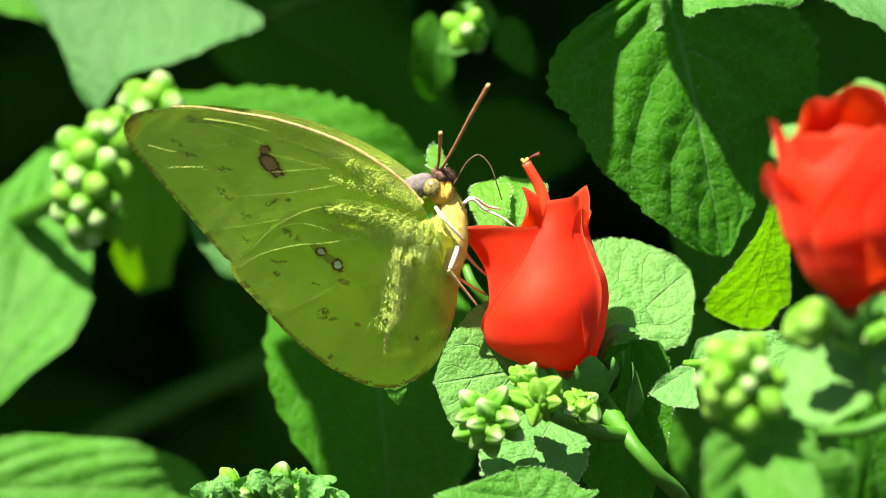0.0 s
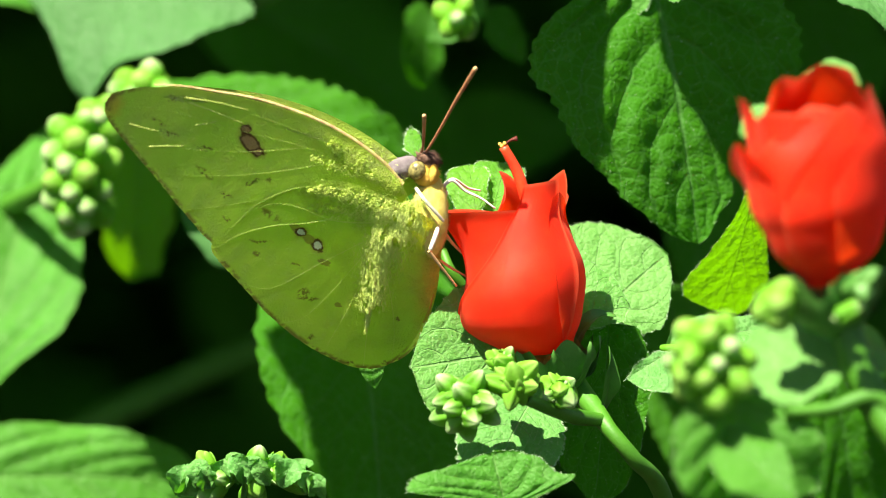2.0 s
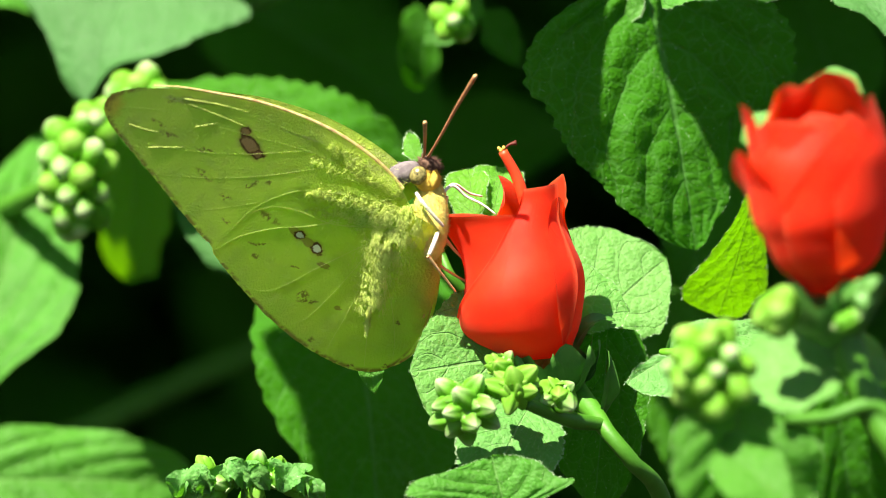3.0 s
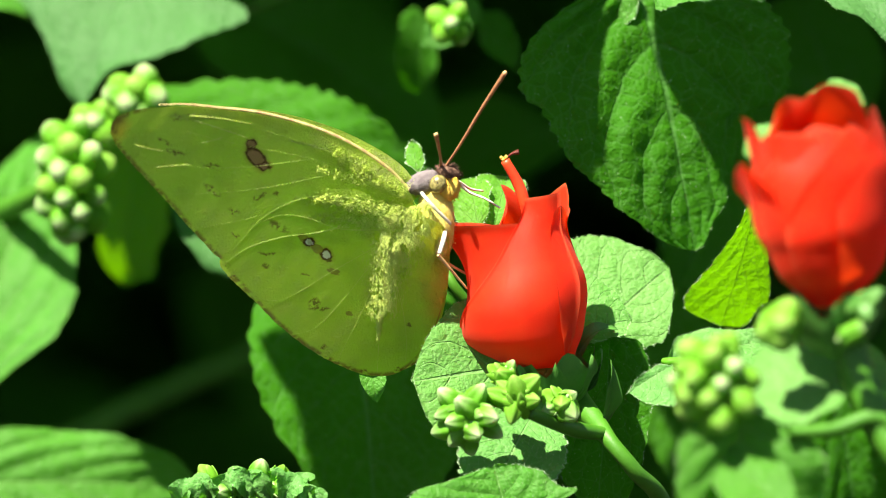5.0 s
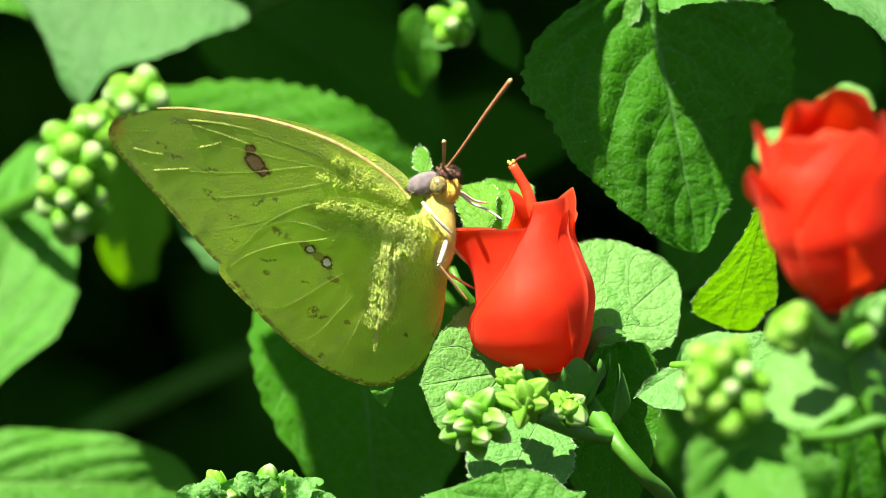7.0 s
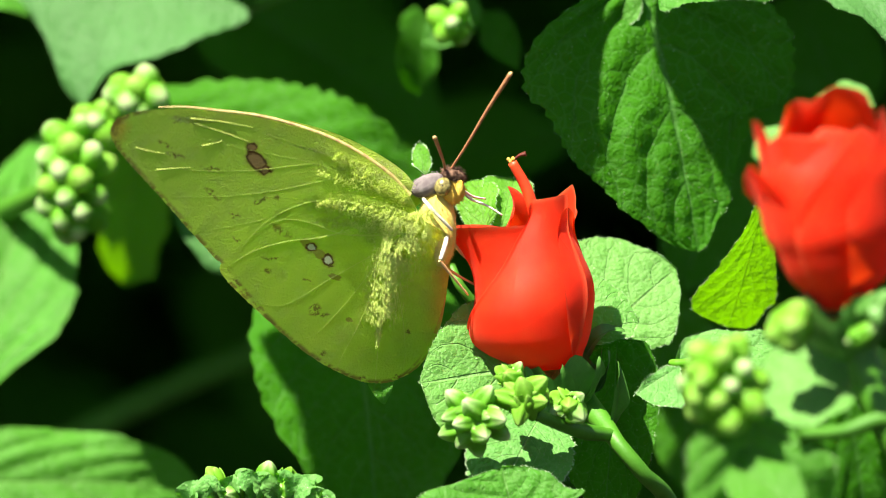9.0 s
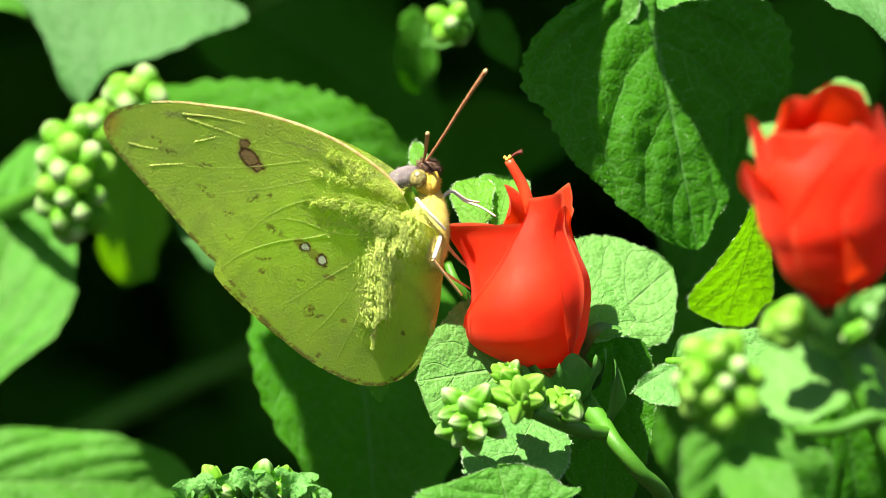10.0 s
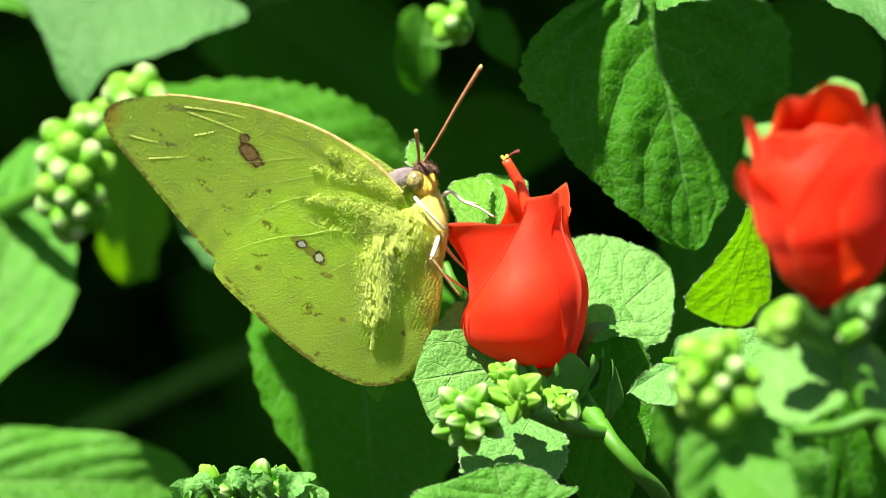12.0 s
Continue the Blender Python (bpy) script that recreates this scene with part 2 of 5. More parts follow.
def leaf_mesh(base, tip, face, width, seed=0, teeth=15, tooth=0.05, wide=0.36, bend=0.08, fold=0.18, wave=0.04, cord=0.10, quilt=0.007, point=0.75, nu=84, nv=18, curl=0.0, downy=0, pucker=0.006, prof=None):
    """A toothed heart-shaped leaf from its base to its tip, facing a given way; bend, fold, wave as shares of its length.
    prof: half-widths in millimetres to the left and right of the midrib at shares of the length, for a leaf with its own outline."""
    rng = random.Random(seed)
    base, tip = Vector(base), Vector(tip)
    x, y, z = frame_of(tip - base, face)
    length = (tip - base).length
    half = width / 2
    ph, ph2 = rng.random() * 6.28, rng.random() * 6.28
    rows = []
    if prof:
        # the blade lies in the plane that faces the given way, its midrib from base to tip
        fu, fd, fv = face
        lay = lambda u, v: -(fu * u + fv * v) / fd
        u, v = tip.x - base.x, tip.z - base.z
        flat = math.hypot(u, v)
        tip.y = base.y + max(-1.3 * flat, min(1.3 * flat, lay(u, v)))
        length = (tip - base).length
        y = (tip - base) / length
        x = Vector((v / flat, lay(v / flat, -u / flat), -u / flat))
        z = x.cross(y).normalized()
        sides = [np.array([q[:2] for q in spline([(p[0], p[k], 0) for p in prof], 80)]) for k in (1, 2)]
        half = max(max(p[1:]) for p in prof)
    for i in range(nu + 1):
        s = i / nu
        if prof:
            s = 0.5 - 0.5 * math.cos(math.pi * s)
        e = s ** (math.log(0.5) / math.log(wide))
        w = math.sin(math.pi * e) ** point if 0 < e < 1 else 0.0
        w = max(w, 0.004)
        saws = []
        for q in (ph, ph2):
            x_t = max(0.0, s * teeth + 0.35 * math.sin(q + s * 9))
            bite = 0.45 + 1.1 * noise.cell((int(x_t) * 1.37 + q, seed * 0.71, q)) * 0.5 + 0.4
            saws.append(1 + tooth * bite * (1.0 - abs(x_t % 1.0 - 0.35) * 2.4) * (1 if 0.04 < s < 0.985 else 0) / max(w, 0.35))
        row = []
        if prof:
            reach = [max(0.02, float(np.interp(s, q[:, 0], q[:, 1]))) / half for q in sides]
            saws = [1 + tooth * (1 - 1.4 * abs(2 * ((i / nu * teeth + 0.3 * math.sin(q + i / nu * 11)) % 1.0) - 1) ** 2) * (0.7 + 0.5 * math.sin(q * 3 + i * 0.9)) for q in (ph, ph2)]
        for j in range(nv + 1):
            c = j / nv * 2 - 1
            if prof:
                w = reach[0 if c < 0 else 1]
            edge = 1 + (saws[0 if c < 0 else 1] - 1) * abs(c) ** 3
            px = c * half * w * edge
            # the heart-shaped base reaches back beside the stalk
            py = s * length - cord * length * (abs(c) ** 1.5) * (1 - s) ** 5 * 1.6
            quil = quilt * length * abs(math.sin(math.pi * 6 * (i / nu - 0.39 * abs(c) ** 1.35))) * (1 - (2 * abs(abs(c) - 0.5)) ** 2) * min(1, w * 1.5)
            pz = bend * length * (1 - (2 * s - 1) ** 2) + fold * half * abs(c) * w + quil - curl * length * s * s
            pz += wave * length * math.sin(ph + 7 * s + (2.2 if c > 0 else 0)) * c * c + 0.4 * wave * length * math.sin(ph2 + 15 * s) * abs(c) ** 3
            pz += pucker * length * (noise.noise((px * 0.34, py * 0.34, seed * 1.7)) + 0.6 * noise.noise((px * 0.8, py * 0.8, seed * 2.3))) * min(1.0, w * 2)
            row.append(base + x * px + y * py + z * pz)
        rows.append(row)
    bm = bmesh.new()
    grid(bm, rows)
    for f in bm.faces:
        f.smooth = True
    # short stiff hairs on the margin and the face
    for k in range(int(downy * 40 * width) if width > 4 else 0):
        i = rng.randrange(2, nu - 1)
        if k % 2:
            j, q = (0, 1) if rng.random() < 0.5 else (nv, nv - 1)
            o = (rows[i][j] - rows[i][q]).normalized() + y * rng.uniform(-.5, .8) + z * rng.uniform(-.2, .5)
        else:
            j = rng.randrange(1, nv)
            o = z + x * rng.uniform(-.7, .7) + y * rng.uniform(-.7, .7)
        o.normalize()
        p = rows[i][j].lerp(rows[i + 1][j], rng.random())
        sd = o.orthogonal().normalized() * 0.02
        v = [bm.verts.new(c * MM) for c in (p + sd, p - sd, p + o * rng.uniform(0.12, 0.34))]
        bm.faces.new(v).material_index = 1
    return bm


def leaf(parent, base, tip, width, face=(0, -0.7, 0.7), mat=None, root=(0, 0, 0), label="", **kw):
    o = Vector(root)
    ob = part("leaf", leaf_mesh(V(base) - o, V(tip) - o, face, width, **kw), mat or LEAF, parent, label, smooth=False)
    ob.data.materials.append(DOWN)
    return ob


def stem(parent, pts, radii, root=(0, 0, 0), mat=None, name="stem", n=24, sides=10):
    o = Vector(root)
    return part(name, tube(bmesh.new(), [V(p) - o for p in pts], radii, sides, n), mat or STEM, parent)


def to_ground(p, lean=(0.0, 0.0)):
    """The point on the ground below a point of the shrub, in the shrub's own millimetres."""
    w = SHEET @ (Vector(p) * MM)
    g = SHEET.inverted() @ Vector((w.x + lean[0], w.y + lean[1], -0.02))
    return tuple(g / MM)


# ---------------------------------------------------------------- ground
def build_ground():
    bm = bmesh.new()
    n = 60
    axis = [math.copysign(abs(k) ** 3 * 0.0025 + abs(k) * 0.06, k) for k in range(-n // 2, n // 2 + 1)]
    vs = [[bm.verts.new((a * 6, b * 6, 0.02 * noise.noise((a * 3, b * 3, 0)))) for b in axis] for a in axis]
    for i in range(n):
        for j in range(n):
            bm.faces.new((vs[i][j], vs[i + 1][j], vs[i + 1][j + 1], vs[i][j + 1]))
    ob = part("ground", bm, SOIL, None)
    tagged(ob, "dark bare soil under the shrub", "ground", kind="structure")


build_ground()
# ---------------------------------------------------------------- flower
PROFILE = spline([(0, 2.0, 0), (0.026, 2.4, 0), (0.057, 3.0, 0), (0.088, 3.8, 0), (0.135, 4.9, 0), (0.18, 5.8, 0), (0.26, 6.55, 0), (0.4, 6.9, 0), (0.49, 6.6, 0), (0.65, 5.3, 0), (0.78, 4.2, 0), (0.9, 3.3, 0), (1.0, 2.8, 0), (1.2, 2.2, 0)], 80)
SKEW = spline([(0, 0.3, 0), (0.026, 0.5, 0), (0.057, 0.95, 0), (0.088, 1.6, 0), (0.135, 2.2, 0), (0.18, 2.6, 0), (0.26, 2.9, 0), (0.4, 2.7, 0), (0.49, 2.35, 0), (0.65, 1.73, 0), (0.78, 1.3, 0), (0.9, 0.4, 0), (1.0, 0.0, 0), (1.2, 0.0, 0)], 80)
ROSE = spline([(0, 1.2, 0), (0.1, 2.5, 0), (0.2, 4.4, 0), (0.32, 5.3, 0), (0.47, 6.1, 0), (0.62, 6.1, 0), (0.78, 5.4, 0), (0.9, 4.5, 0), (1.0, 3.6, 0), (1.2, 2.2, 0)], 60)
ROSE_H, ROSE_R = [p[0] for p in ROSE], [p[1] for p in ROSE]
SKEW_H, SKEW_X = [p[0] for p in SKEW], [p[1] for p in SKEW]
PROFILE_H, PROFILE_R = [p[0] for p in PROFILE], [p[1] for p in PROFILE]


def petal_rows(a0, spread, height, lean, fall_l, fall_r, lip=0.0, over=-0.07, grow=1.0, point=1.5, nu=34, nv=36, skew=1.0, broad=1.15, taper=0.0, flare=0.62, broad_r=0.0, rose=False):
    """One petal of a furled flower about the v axis: one flank lies over its neighbour, the other under it; lip is its flared tip."""
    rows = []
    for j in range(nv + 1):
        c = j / nv * 2 - 1
        off = c - lean
        top = height * (1 - (fall_l * (-off / (1 + lean)) ** point if off < 0 else fall_r * (off / (1 - lean)) ** point))
        row = []
        for i in range(nu + 1):
            t = i / nu
            h = 0.9 + (top - 0.9) * t
            r = np.interp(h / 19.3, ROSE_H if rose else PROFILE_H, ROSE_R if rose else PROFILE_R) * grow * (1 - taper * (1 - min(1, h / 19.3)) ** 4)
            w = 1 - 0.22 * (1 - t) ** 4 - 0.05 * t ** 4
            a = radians(a0 + c * spread * w)
            r += over * 6.0 * c * (1 - 0.6 * (1 - t) ** 6) + (0.32 * math.sin(4.2 * c + 6.5 * t + a0) * t if rose else 0.10 * math.sin(5 * c + 9 * t + a0))
            out = lip * max(0.0, (t - flare) / (1 - flare)) ** 1.8 * max(0.0, 1 - (broad_r if broad_r and off > 0 else broad) * abs(off)) ** 1.3
            rim = (0.6 if rose else 1.0) * (0.22 * max(0.0, t - 0.93) / 0.07 + 0.25 * max(0.0, abs(c) - 0.94) / 0.06)
            r += out + rim
            lean_x = -skew * np.interp(h / 19.3, SKEW_H, SKEW_X)
            row.append((r * math.cos(a) + lean_x, r * math.sin(a), h - 0.02 * out))
        rows.append(row)
    return rows


def flower(shoot, base, axis, turn, scale=1.0, petals=(), root=(0, 0, 0), column=True):
    """A furled scarlet mallow flower: five petals, the column that stands out of it, and a cup of sepals."""
    y = Vector(axis).normalized()
    x = Vector((0, 1, 0)).cross(y).normalized()
    m = Matrix((x, y.cross(x), y)).transposed().to_4x4()
    m.translation = (Vector(base) - Vector(root)) * MM
    m = m @ Matrix.Rotation(radians(turn), 4, "Z") @ Matrix.Scale(scale, 4)
    fl = new("flower")
    fl.parent, fl.matrix_basis, fl.empty_display_size = shoot, m, 0.005
    fl["label"] = "furled scarlet flower with overlapping petals"
    for k, kw in enumerate(petals):
        bm = bmesh.new()
        grid(bm, petal_rows(**kw))
        part("petal", bm, PETAL, fl)
    if column:
        part("column", tube(bmesh.new(), [(-0.6, 0, 10), (-0.8, 0, 15), (-1.5, -0.1, 20), (-2.7, -0.2, 23.2)], (0.8, 0.68, 0.62, 0.52), 12), COLUMN, fl, "red stamen column")
        bm = bmesh.new()
        for k in range(6):
            a = k * 1.05
            blob(bm, (-2.7 + 0.34 * math.cos(a), -0.2 + 0.34 * math.sin(a), 23.3 + 0.2 * (k % 2)), ((0.2, 0, 0), (0, 0.2, 0), (0, 0, 0.24)), rings=6, sides=8)
        part("anthers", bm, POLLEN, fl, "yellow pollen-dusted anthers")
        bm = bmesh.new()
        for k in range(4):
            a = -0.5 + k * 0.35
            tube(bm, [(-2.6, -0.2, 23.3), (-2.1 + 0.3 * math.cos(a), -0.2 + 0.5 * math.sin(a), 23.8), (-1.4 + 0.3 * math.cos(a), -0.2 + 0.7 * math.sin(a), 23.9)], (0.14, 0.12, 0.26), 7, 8)
        part("stigma", bm, STIGMA, fl, "dark red branched stigma")
    bm = bmesh.new()
    rows = []
    for j in range(41):
        a = math.tau * j / 40
        lobe = 0.5 + 0.5 * math.cos(5 * a)
        rows.append([(np.interp(t, (0, 0.3, 0.7, 1), (1.0, 3.0, 3.9, 4.3)) * math.cos(a), np.interp(t, (0, 0.3, 0.7, 1), (1.0, 3.0, 3.9, 4.3)) * math.sin(a), -4.0 + t * (4.0 + 2.4 * lobe ** 0.8)) for t in (k / 8 for k in range(9))])
    grid(bm, rows)
    part("calyx", bm, CALYX, fl, "green cup of sepals")
    for k in range(7):
        a = math.tau * k / 7 + 0.2
        d = Vector((math.cos(a), math.sin(a), 0))
        part("bract", leaf_mesh(d * 1.2 + Vector((0, 0, -3.6)), d * 5.2 + Vector((0, 0, 1.6)), (0, 0, 1) if k % 2 else -d, 1.9, seed=k, teeth=2, tooth=0, wide=0.55, bend=-0.15, fold=0.3, nu=14, nv=6, cord=0), CALYX, fl)
    return fl


PINWHEEL = (
    dict(a0=250, spread=80, height=19.2, lean=0.0, fall_l=0.78, fall_r=0.0, grow=1.0, point=0.62, over=-0.012, nv=72),
    dict(a0=190, spread=64, height=17.3, lean=-0.15, fall_l=0.08, fall_r=0.04, lip=7.4, grow=0.9, broad=0.8, broad_r=0.8, flare=0.45),
    dict(a0=138, spread=55, height=20.4, lean=0.1, fall_l=0.25, fall_r=0.16, lip=1.8, grow=0.92),
    dict(a0=58, spread=58, height=19.8, lean=-0.55, fall_l=0.14, fall_r=0.2, lip=1.0, grow=0.84, broad=1.2, point=1.1),
    dict(a0=4, spread=64, height=17.8, lean=-0.6, fall_l=0.04, fall_r=0.40, grow=0.985, point=1.7, over=0.01),
)
ROSETTE = (
    dict(a0=298, spread=62, height=17.4, lean=0.1, fall_l=0.45, fall_r=0.2, lip=0.3, over=-0.06, point=1.5, grow=1.07, skew=0.1, rose=True),
    dict(a0=194, spread=38, height=14.8, lean=0.0, fall_l=0.2, fall_r=0.2, lip=1.9, broad=0.3, point=2.2, grow=0.98, flare=0.68, skew=0.1, rose=True),
    dict(a0=186, spread=40, height=18.8, lean=0.0, fall_l=0.3, fall_r=0.3, lip=3.4, broad=0.9, point=1.5, grow=0.9, skew=0.1, rose=True),
    dict(a0=228, spread=48, height=17.4, lean=-0.1, fall_l=0.14, fall_r=0.05, lip=1.4, broad=0.6, grow=0.9, skew=0.1, rose=True),
    dict(a0=120, spread=62, height=19.6, lean=0.0, fall_l=0.12, fall_r=0.12, lip=0.5, grow=0.98, skew=0.1, rose=True),
    dict(a0=60, spread=75, height=20.6, lean=0.0, fall_l=0.08, fall_r=0.12, lip=-0.6, grow=1.0, skew=0.1, rose=True),
    dict(a0=256, spread=52, height=17.6, lean=0.2, fall_l=0.30, fall_r=0.05, lip=-0.4, over=-0.05, point=1.6, grow=0.97, skew=0.1, rose=True),
    dict(a0=335, spread=58, height=18.6, lean=0.2, fall_l=0.40, fall_r=0.15, lip=1.0, grow=1.12, point=1.5, skew=0.1, rose=True),
)


def bud_cluster(shoot, centre, size, count, seed, out=(-0.5, -0.6, -0.2), root=(0, 0, 0), pale=0.4, length=2.3, gapes=(0.0, 0.16), sharp=0.5, mat=None, wide=0.3, sepals=5):
    """A tight head of ribbed flower buds round a centre."""
    rng = random.Random(seed)
    cl = new("bud_cluster")
    cl.parent, cl.empty_display_size = shoot, 0.004
    cl.matrix_basis = Matrix.Translation((Vector(centre) - Vector(root)) * MM)
    cl["label"] = "tight cluster of ribbed pale green buds"
    out = Vector(out).normalized()
    for k in range(count):
        g = k * 2.39996
        zz = 1 - 2 * (k + 0.5) / count
        d = Vector((math.cos(g) * math.sqrt(1 - zz * zz), math.sin(g) * math.sqrt(1 - zz * zz), zz))
        d = (d + out * 0.35).normalized()
        pos = Vector((d.x * size[0], d.y * size[1], d.z * size[2])) * rng.uniform(0.75, 1.0)
        ax = (d + Vector((rng.uniform(-.4, .4), rng.uniform(-.4, .4), rng.uniform(-.4, .4)))).normalized()
        s = rng.uniform(0.8, 1.15)
        x, y, z = frame_of(ax, (0.3, 0.2, 1))
        bm = bmesh.new()
        blob(bm, pos, (x * length * wide * s, z * length * wide * s, ax * length * 0.5 * s), 5, 0.11 if sepals == 5 else 0.03, 16, 30, 0.35 if sepals == 5 else 0.1)
        gape = rng.uniform(*gapes)
        for q in range(sepals):
            a = q * math.tau / 5 + rng.uniform(-.15, .15)
            o = x * math.cos(a) + z * math.sin(a)
            t = ax.cross(o)
            lobe = (ax + o * (gape * 1.6 - 0.22)).normalized()
            rise = o * (1 - 0.3 * gape) - lobe * 0.4 * gape
            blob(bm, pos - ax * length * 0.16 * s + o * length * (wide * 0.8 + 0.2 * gape) * s, (t * length * wide * 0.6 * s, rise * length * 0.08 * s, lobe * length * rng.uniform(0.30, 0.40) * s), 0, 0, 10, 10, sharp)
        skin = BUD_PALE if rng.random() < pale else BUD
        part("bud", bm, mat or skin, cl)
    part("bud_stalk", tube(bmesh.new(), [(0, 0, -size[2]), (0, 0, 0)], (0.8, 0.6), 8, 4), STEM, cl)
    return cl


# ---------------------------------------------------------------- the flowering shoot with the butterfly's flower
C0 = (21.7, 4.0, -26.5)
shoot = thing("flowering_shoot", C0, "green mallow shoot with one furled scarlet flower and buds", "plant", "mallow shoots")
stem(shoot, [(12.9, 5.0, -13.8), (14.7, 3.0, -16.4), (16.5, 0.0, -18.5), (18.2, -3.0, -20.8), (20.6, -3.0, -23.7), (24.1, 2.0, -28.5), to_ground((24.1, 2.0, -28.5), (0.03, 0.06))], (1.5, 1.4, 1.1, 0.86, 0.88, 1.0, 3.5), C0, n=70)
stem(shoot, [(17.6, -2.0, -19.8), (14.7, -5.0, -19.4), (12.0, -8.0, -18.5), (9.3, -11.0, -17.5)], (0.7, 0.9, 0.8, 0.6), C0)
stem(shoot, [(0.4, 9.0, -1.8), (1.3, 8.0, -3.9), (4.0, 9.0, -7.2), (10.6, 9.0, -15.1), (14.2, 6.0, -18.6)], (0.5, 0.55, 0.6, 0.7, 0.8), C0)
part("bract", leaf_mesh(V((14.5, 6.0, -12.0)) - V(C0), V((18.9, 7.0, -8.7)) - V(C0), (-0.5, -0.6, 0.5), 2.8, seed=3, teeth=1, tooth=0, wide=0.35, bend=0.25, fold=0.5, nu=24, nv=8, cord=0), CALYX, shoot, "dark hooked green bract")
part("bract", leaf_mesh(V((17.2, 1.0, -19.2)) - V(C0), V((18.0, -3.0, -11.9)) - V(C0), (0.5, -0.8, 0.1), 1.8, seed=4, teeth=1, tooth=0, wide=0.4, bend=0.12, fold=0.5, nu=24, nv=8, cord=0), CALYX, shoot)
flower(shoot, (12.5, 2.0, -13.3), (-0.13, -0.12, 1.0), 0, 1.0, PINWHEEL, C0)
leaf(shoot, (13.0, 5.0, -12.3), (-3.0, -6.0, -14.3), 12, (0.42, -0.85, 0.35), root=C0, prof=((0, 0.0, 0.0), (0.17, 4.7, 6.7), (0.39, 6.8, 7.8), (0.51, 7.7, 7.6), (0.61, 7.4, 7.5), (0.8, 6.8, 5.6), (0.92, 4.9, 3.1), (1, 0.0, 0.0)), seed=1, mat=LEAF_DOWNY, teeth=22, tooth=0.03, bend=0.03, fold=0.05, wave=0.012, quilt=0.004, downy=1, cord=0, nv=36, nu=120)
leaf(shoot, (15.6, 13.0, -10.4), (24.6, 8.0, -2.2), 12, (0.05, -0.9, 0.42), root=C0, prof=((0, 0.0, 0.0), (0.23, 8.3, 3.5), (0.46, 9.1, 5.2), (0.51, 8.8, 5.5), (0.65, 8.0, 4.6), (0.7, 7.5, 4.2), (0.81, 6.2, 3.0), (0.87, 4.6, 2.3), (0.97, 2.1, 0.5), (1, 0.0, 0.0)), seed=2, mat=LEAF_DOWNY, teeth=26, tooth=0.035, bend=0.03, fold=0.08, wave=0.03, quilt=0.012, downy=1, cord=0, nv=36, nu=120)
leaf(shoot, (24.2, 0.0, -12.2), (35.3, -14.0, -10.1), 12, (0.0, -0.7, 0.65), root=C0, prof=((0, 0.0, 0.0), (0.12, 1.6, 2.1), (0.18, 1.8, 3.1), (0.36, 2.3, 3.8), (0.47, 2.1, 4.3), (0.61, 1.7, 3.6), (0.75, 1.3, 3.0), (0.86, 0.9, 1.7), (1, -0.0, 0.0)), seed=4, mat=LEAF_DOWNY, teeth=16, tooth=0.04, bend=0.05, downy=1, cord=0, quilt=0.025, wave=0.05, fold=0.25)
leaf(shoot, (24.6, -3.0, -12.5), (19.8, -14.0, -15.5), 12, (0.1, -0.8, 0.5), root=C0, prof=((0, 0.0, 0.0), (0.29, 2.7, 0.8), (0.43, 4.0, 0.7), (0.79, 2.4, 0.5), (0.85, 2.0, 0.3), (1, 0.0, 0.0)), seed=14, mat=LEAF_DOWNY, teeth=14, tooth=0.05, bend=0.03, downy=1, cord=0, quilt=0.025, fold=0.3)
leaf(shoot, (15.2, 8.0, -9.6), (20.5, 4.0, -7.9), 12, (0.0, -0.85, 0.5), root=C0, prof=((0, 0.0, 0.0), (0.07, 5.9, 0.4), (0.22, 5.6, 1.1), (0.5, 5.1, 1.4), (0.74, 3.8, 1.6), (0.84, 3.3, 1.0), (1, 0.0, 0.0)), seed=15, mat=LEAF_DOWNY, teeth=10, tooth=0.015, bend=0.12, downy=1, cord=0, quilt=0.02)
part("leaf_stalk", tube(bmesh.new(), [V(p) - V(C0) for p in ((23.7, -0.6, -12.1), (24.3, -1.2, -12.2), (25.4, -1.2, -12.1), (27.6, -0.9, -11.4))], (0.35, 0.5, 0.45, 0.5), 8, 20), BUD_PALE, shoot, "pale stalk where the leaf veins meet")
leaf(shoot, (18.2, 11.0, -9.6), (16.7, 9.0, -29.5), 12, (0.25, -0.95, 0.02), root=C0, prof=((0, 0.0, 0.0), (0.02, 3.4, 0.6), (0.14, 4.3, 4.3), (0.22, 4.9, 4.6), (0.44, 4.4, 5.4), (0.53, 4.1, 5.1), (0.74, 3.6, 4.3), (0.84, 3.3, 2.7), (1, 0.0, 0.0)), seed=5, mat=LEAF_DARK, teeth=18, tooth=0.04, bend=0.03, downy=1, cord=0, nv=30, quilt=0.015)
leaf(shoot, (7.2, -14.0, -29.3), (5.7, -12.0, -22.9), 12, (0.12, -0.95, 0.2), root=C0, prof=((0, 0.0, 0.0), (0.28, 4.2, 7.6), (0.41, 6.1, 5.9), (0.66, 9.9, 4.7), (0.72, 9.6, 4.4), (0.82, 9.1, 3.2), (0.9, 5.0, 2.3), (1, 0.0, 0.0)), seed=6, teeth=20, tooth=0.03, bend=0.06, quilt=0.045, pucker=0.02, downy=1, cord=0, nv=40, nu=120)
leaf(shoot, (10.0, 0.0, -17.6), (5.0, -10.0, -27.6), 11.0, (0.05, -0.8, 0.6), root=C0, mat=LEAF_DOWNY, seed=7, wide=0.5, point=0.6, fold=0.05, downy=4)
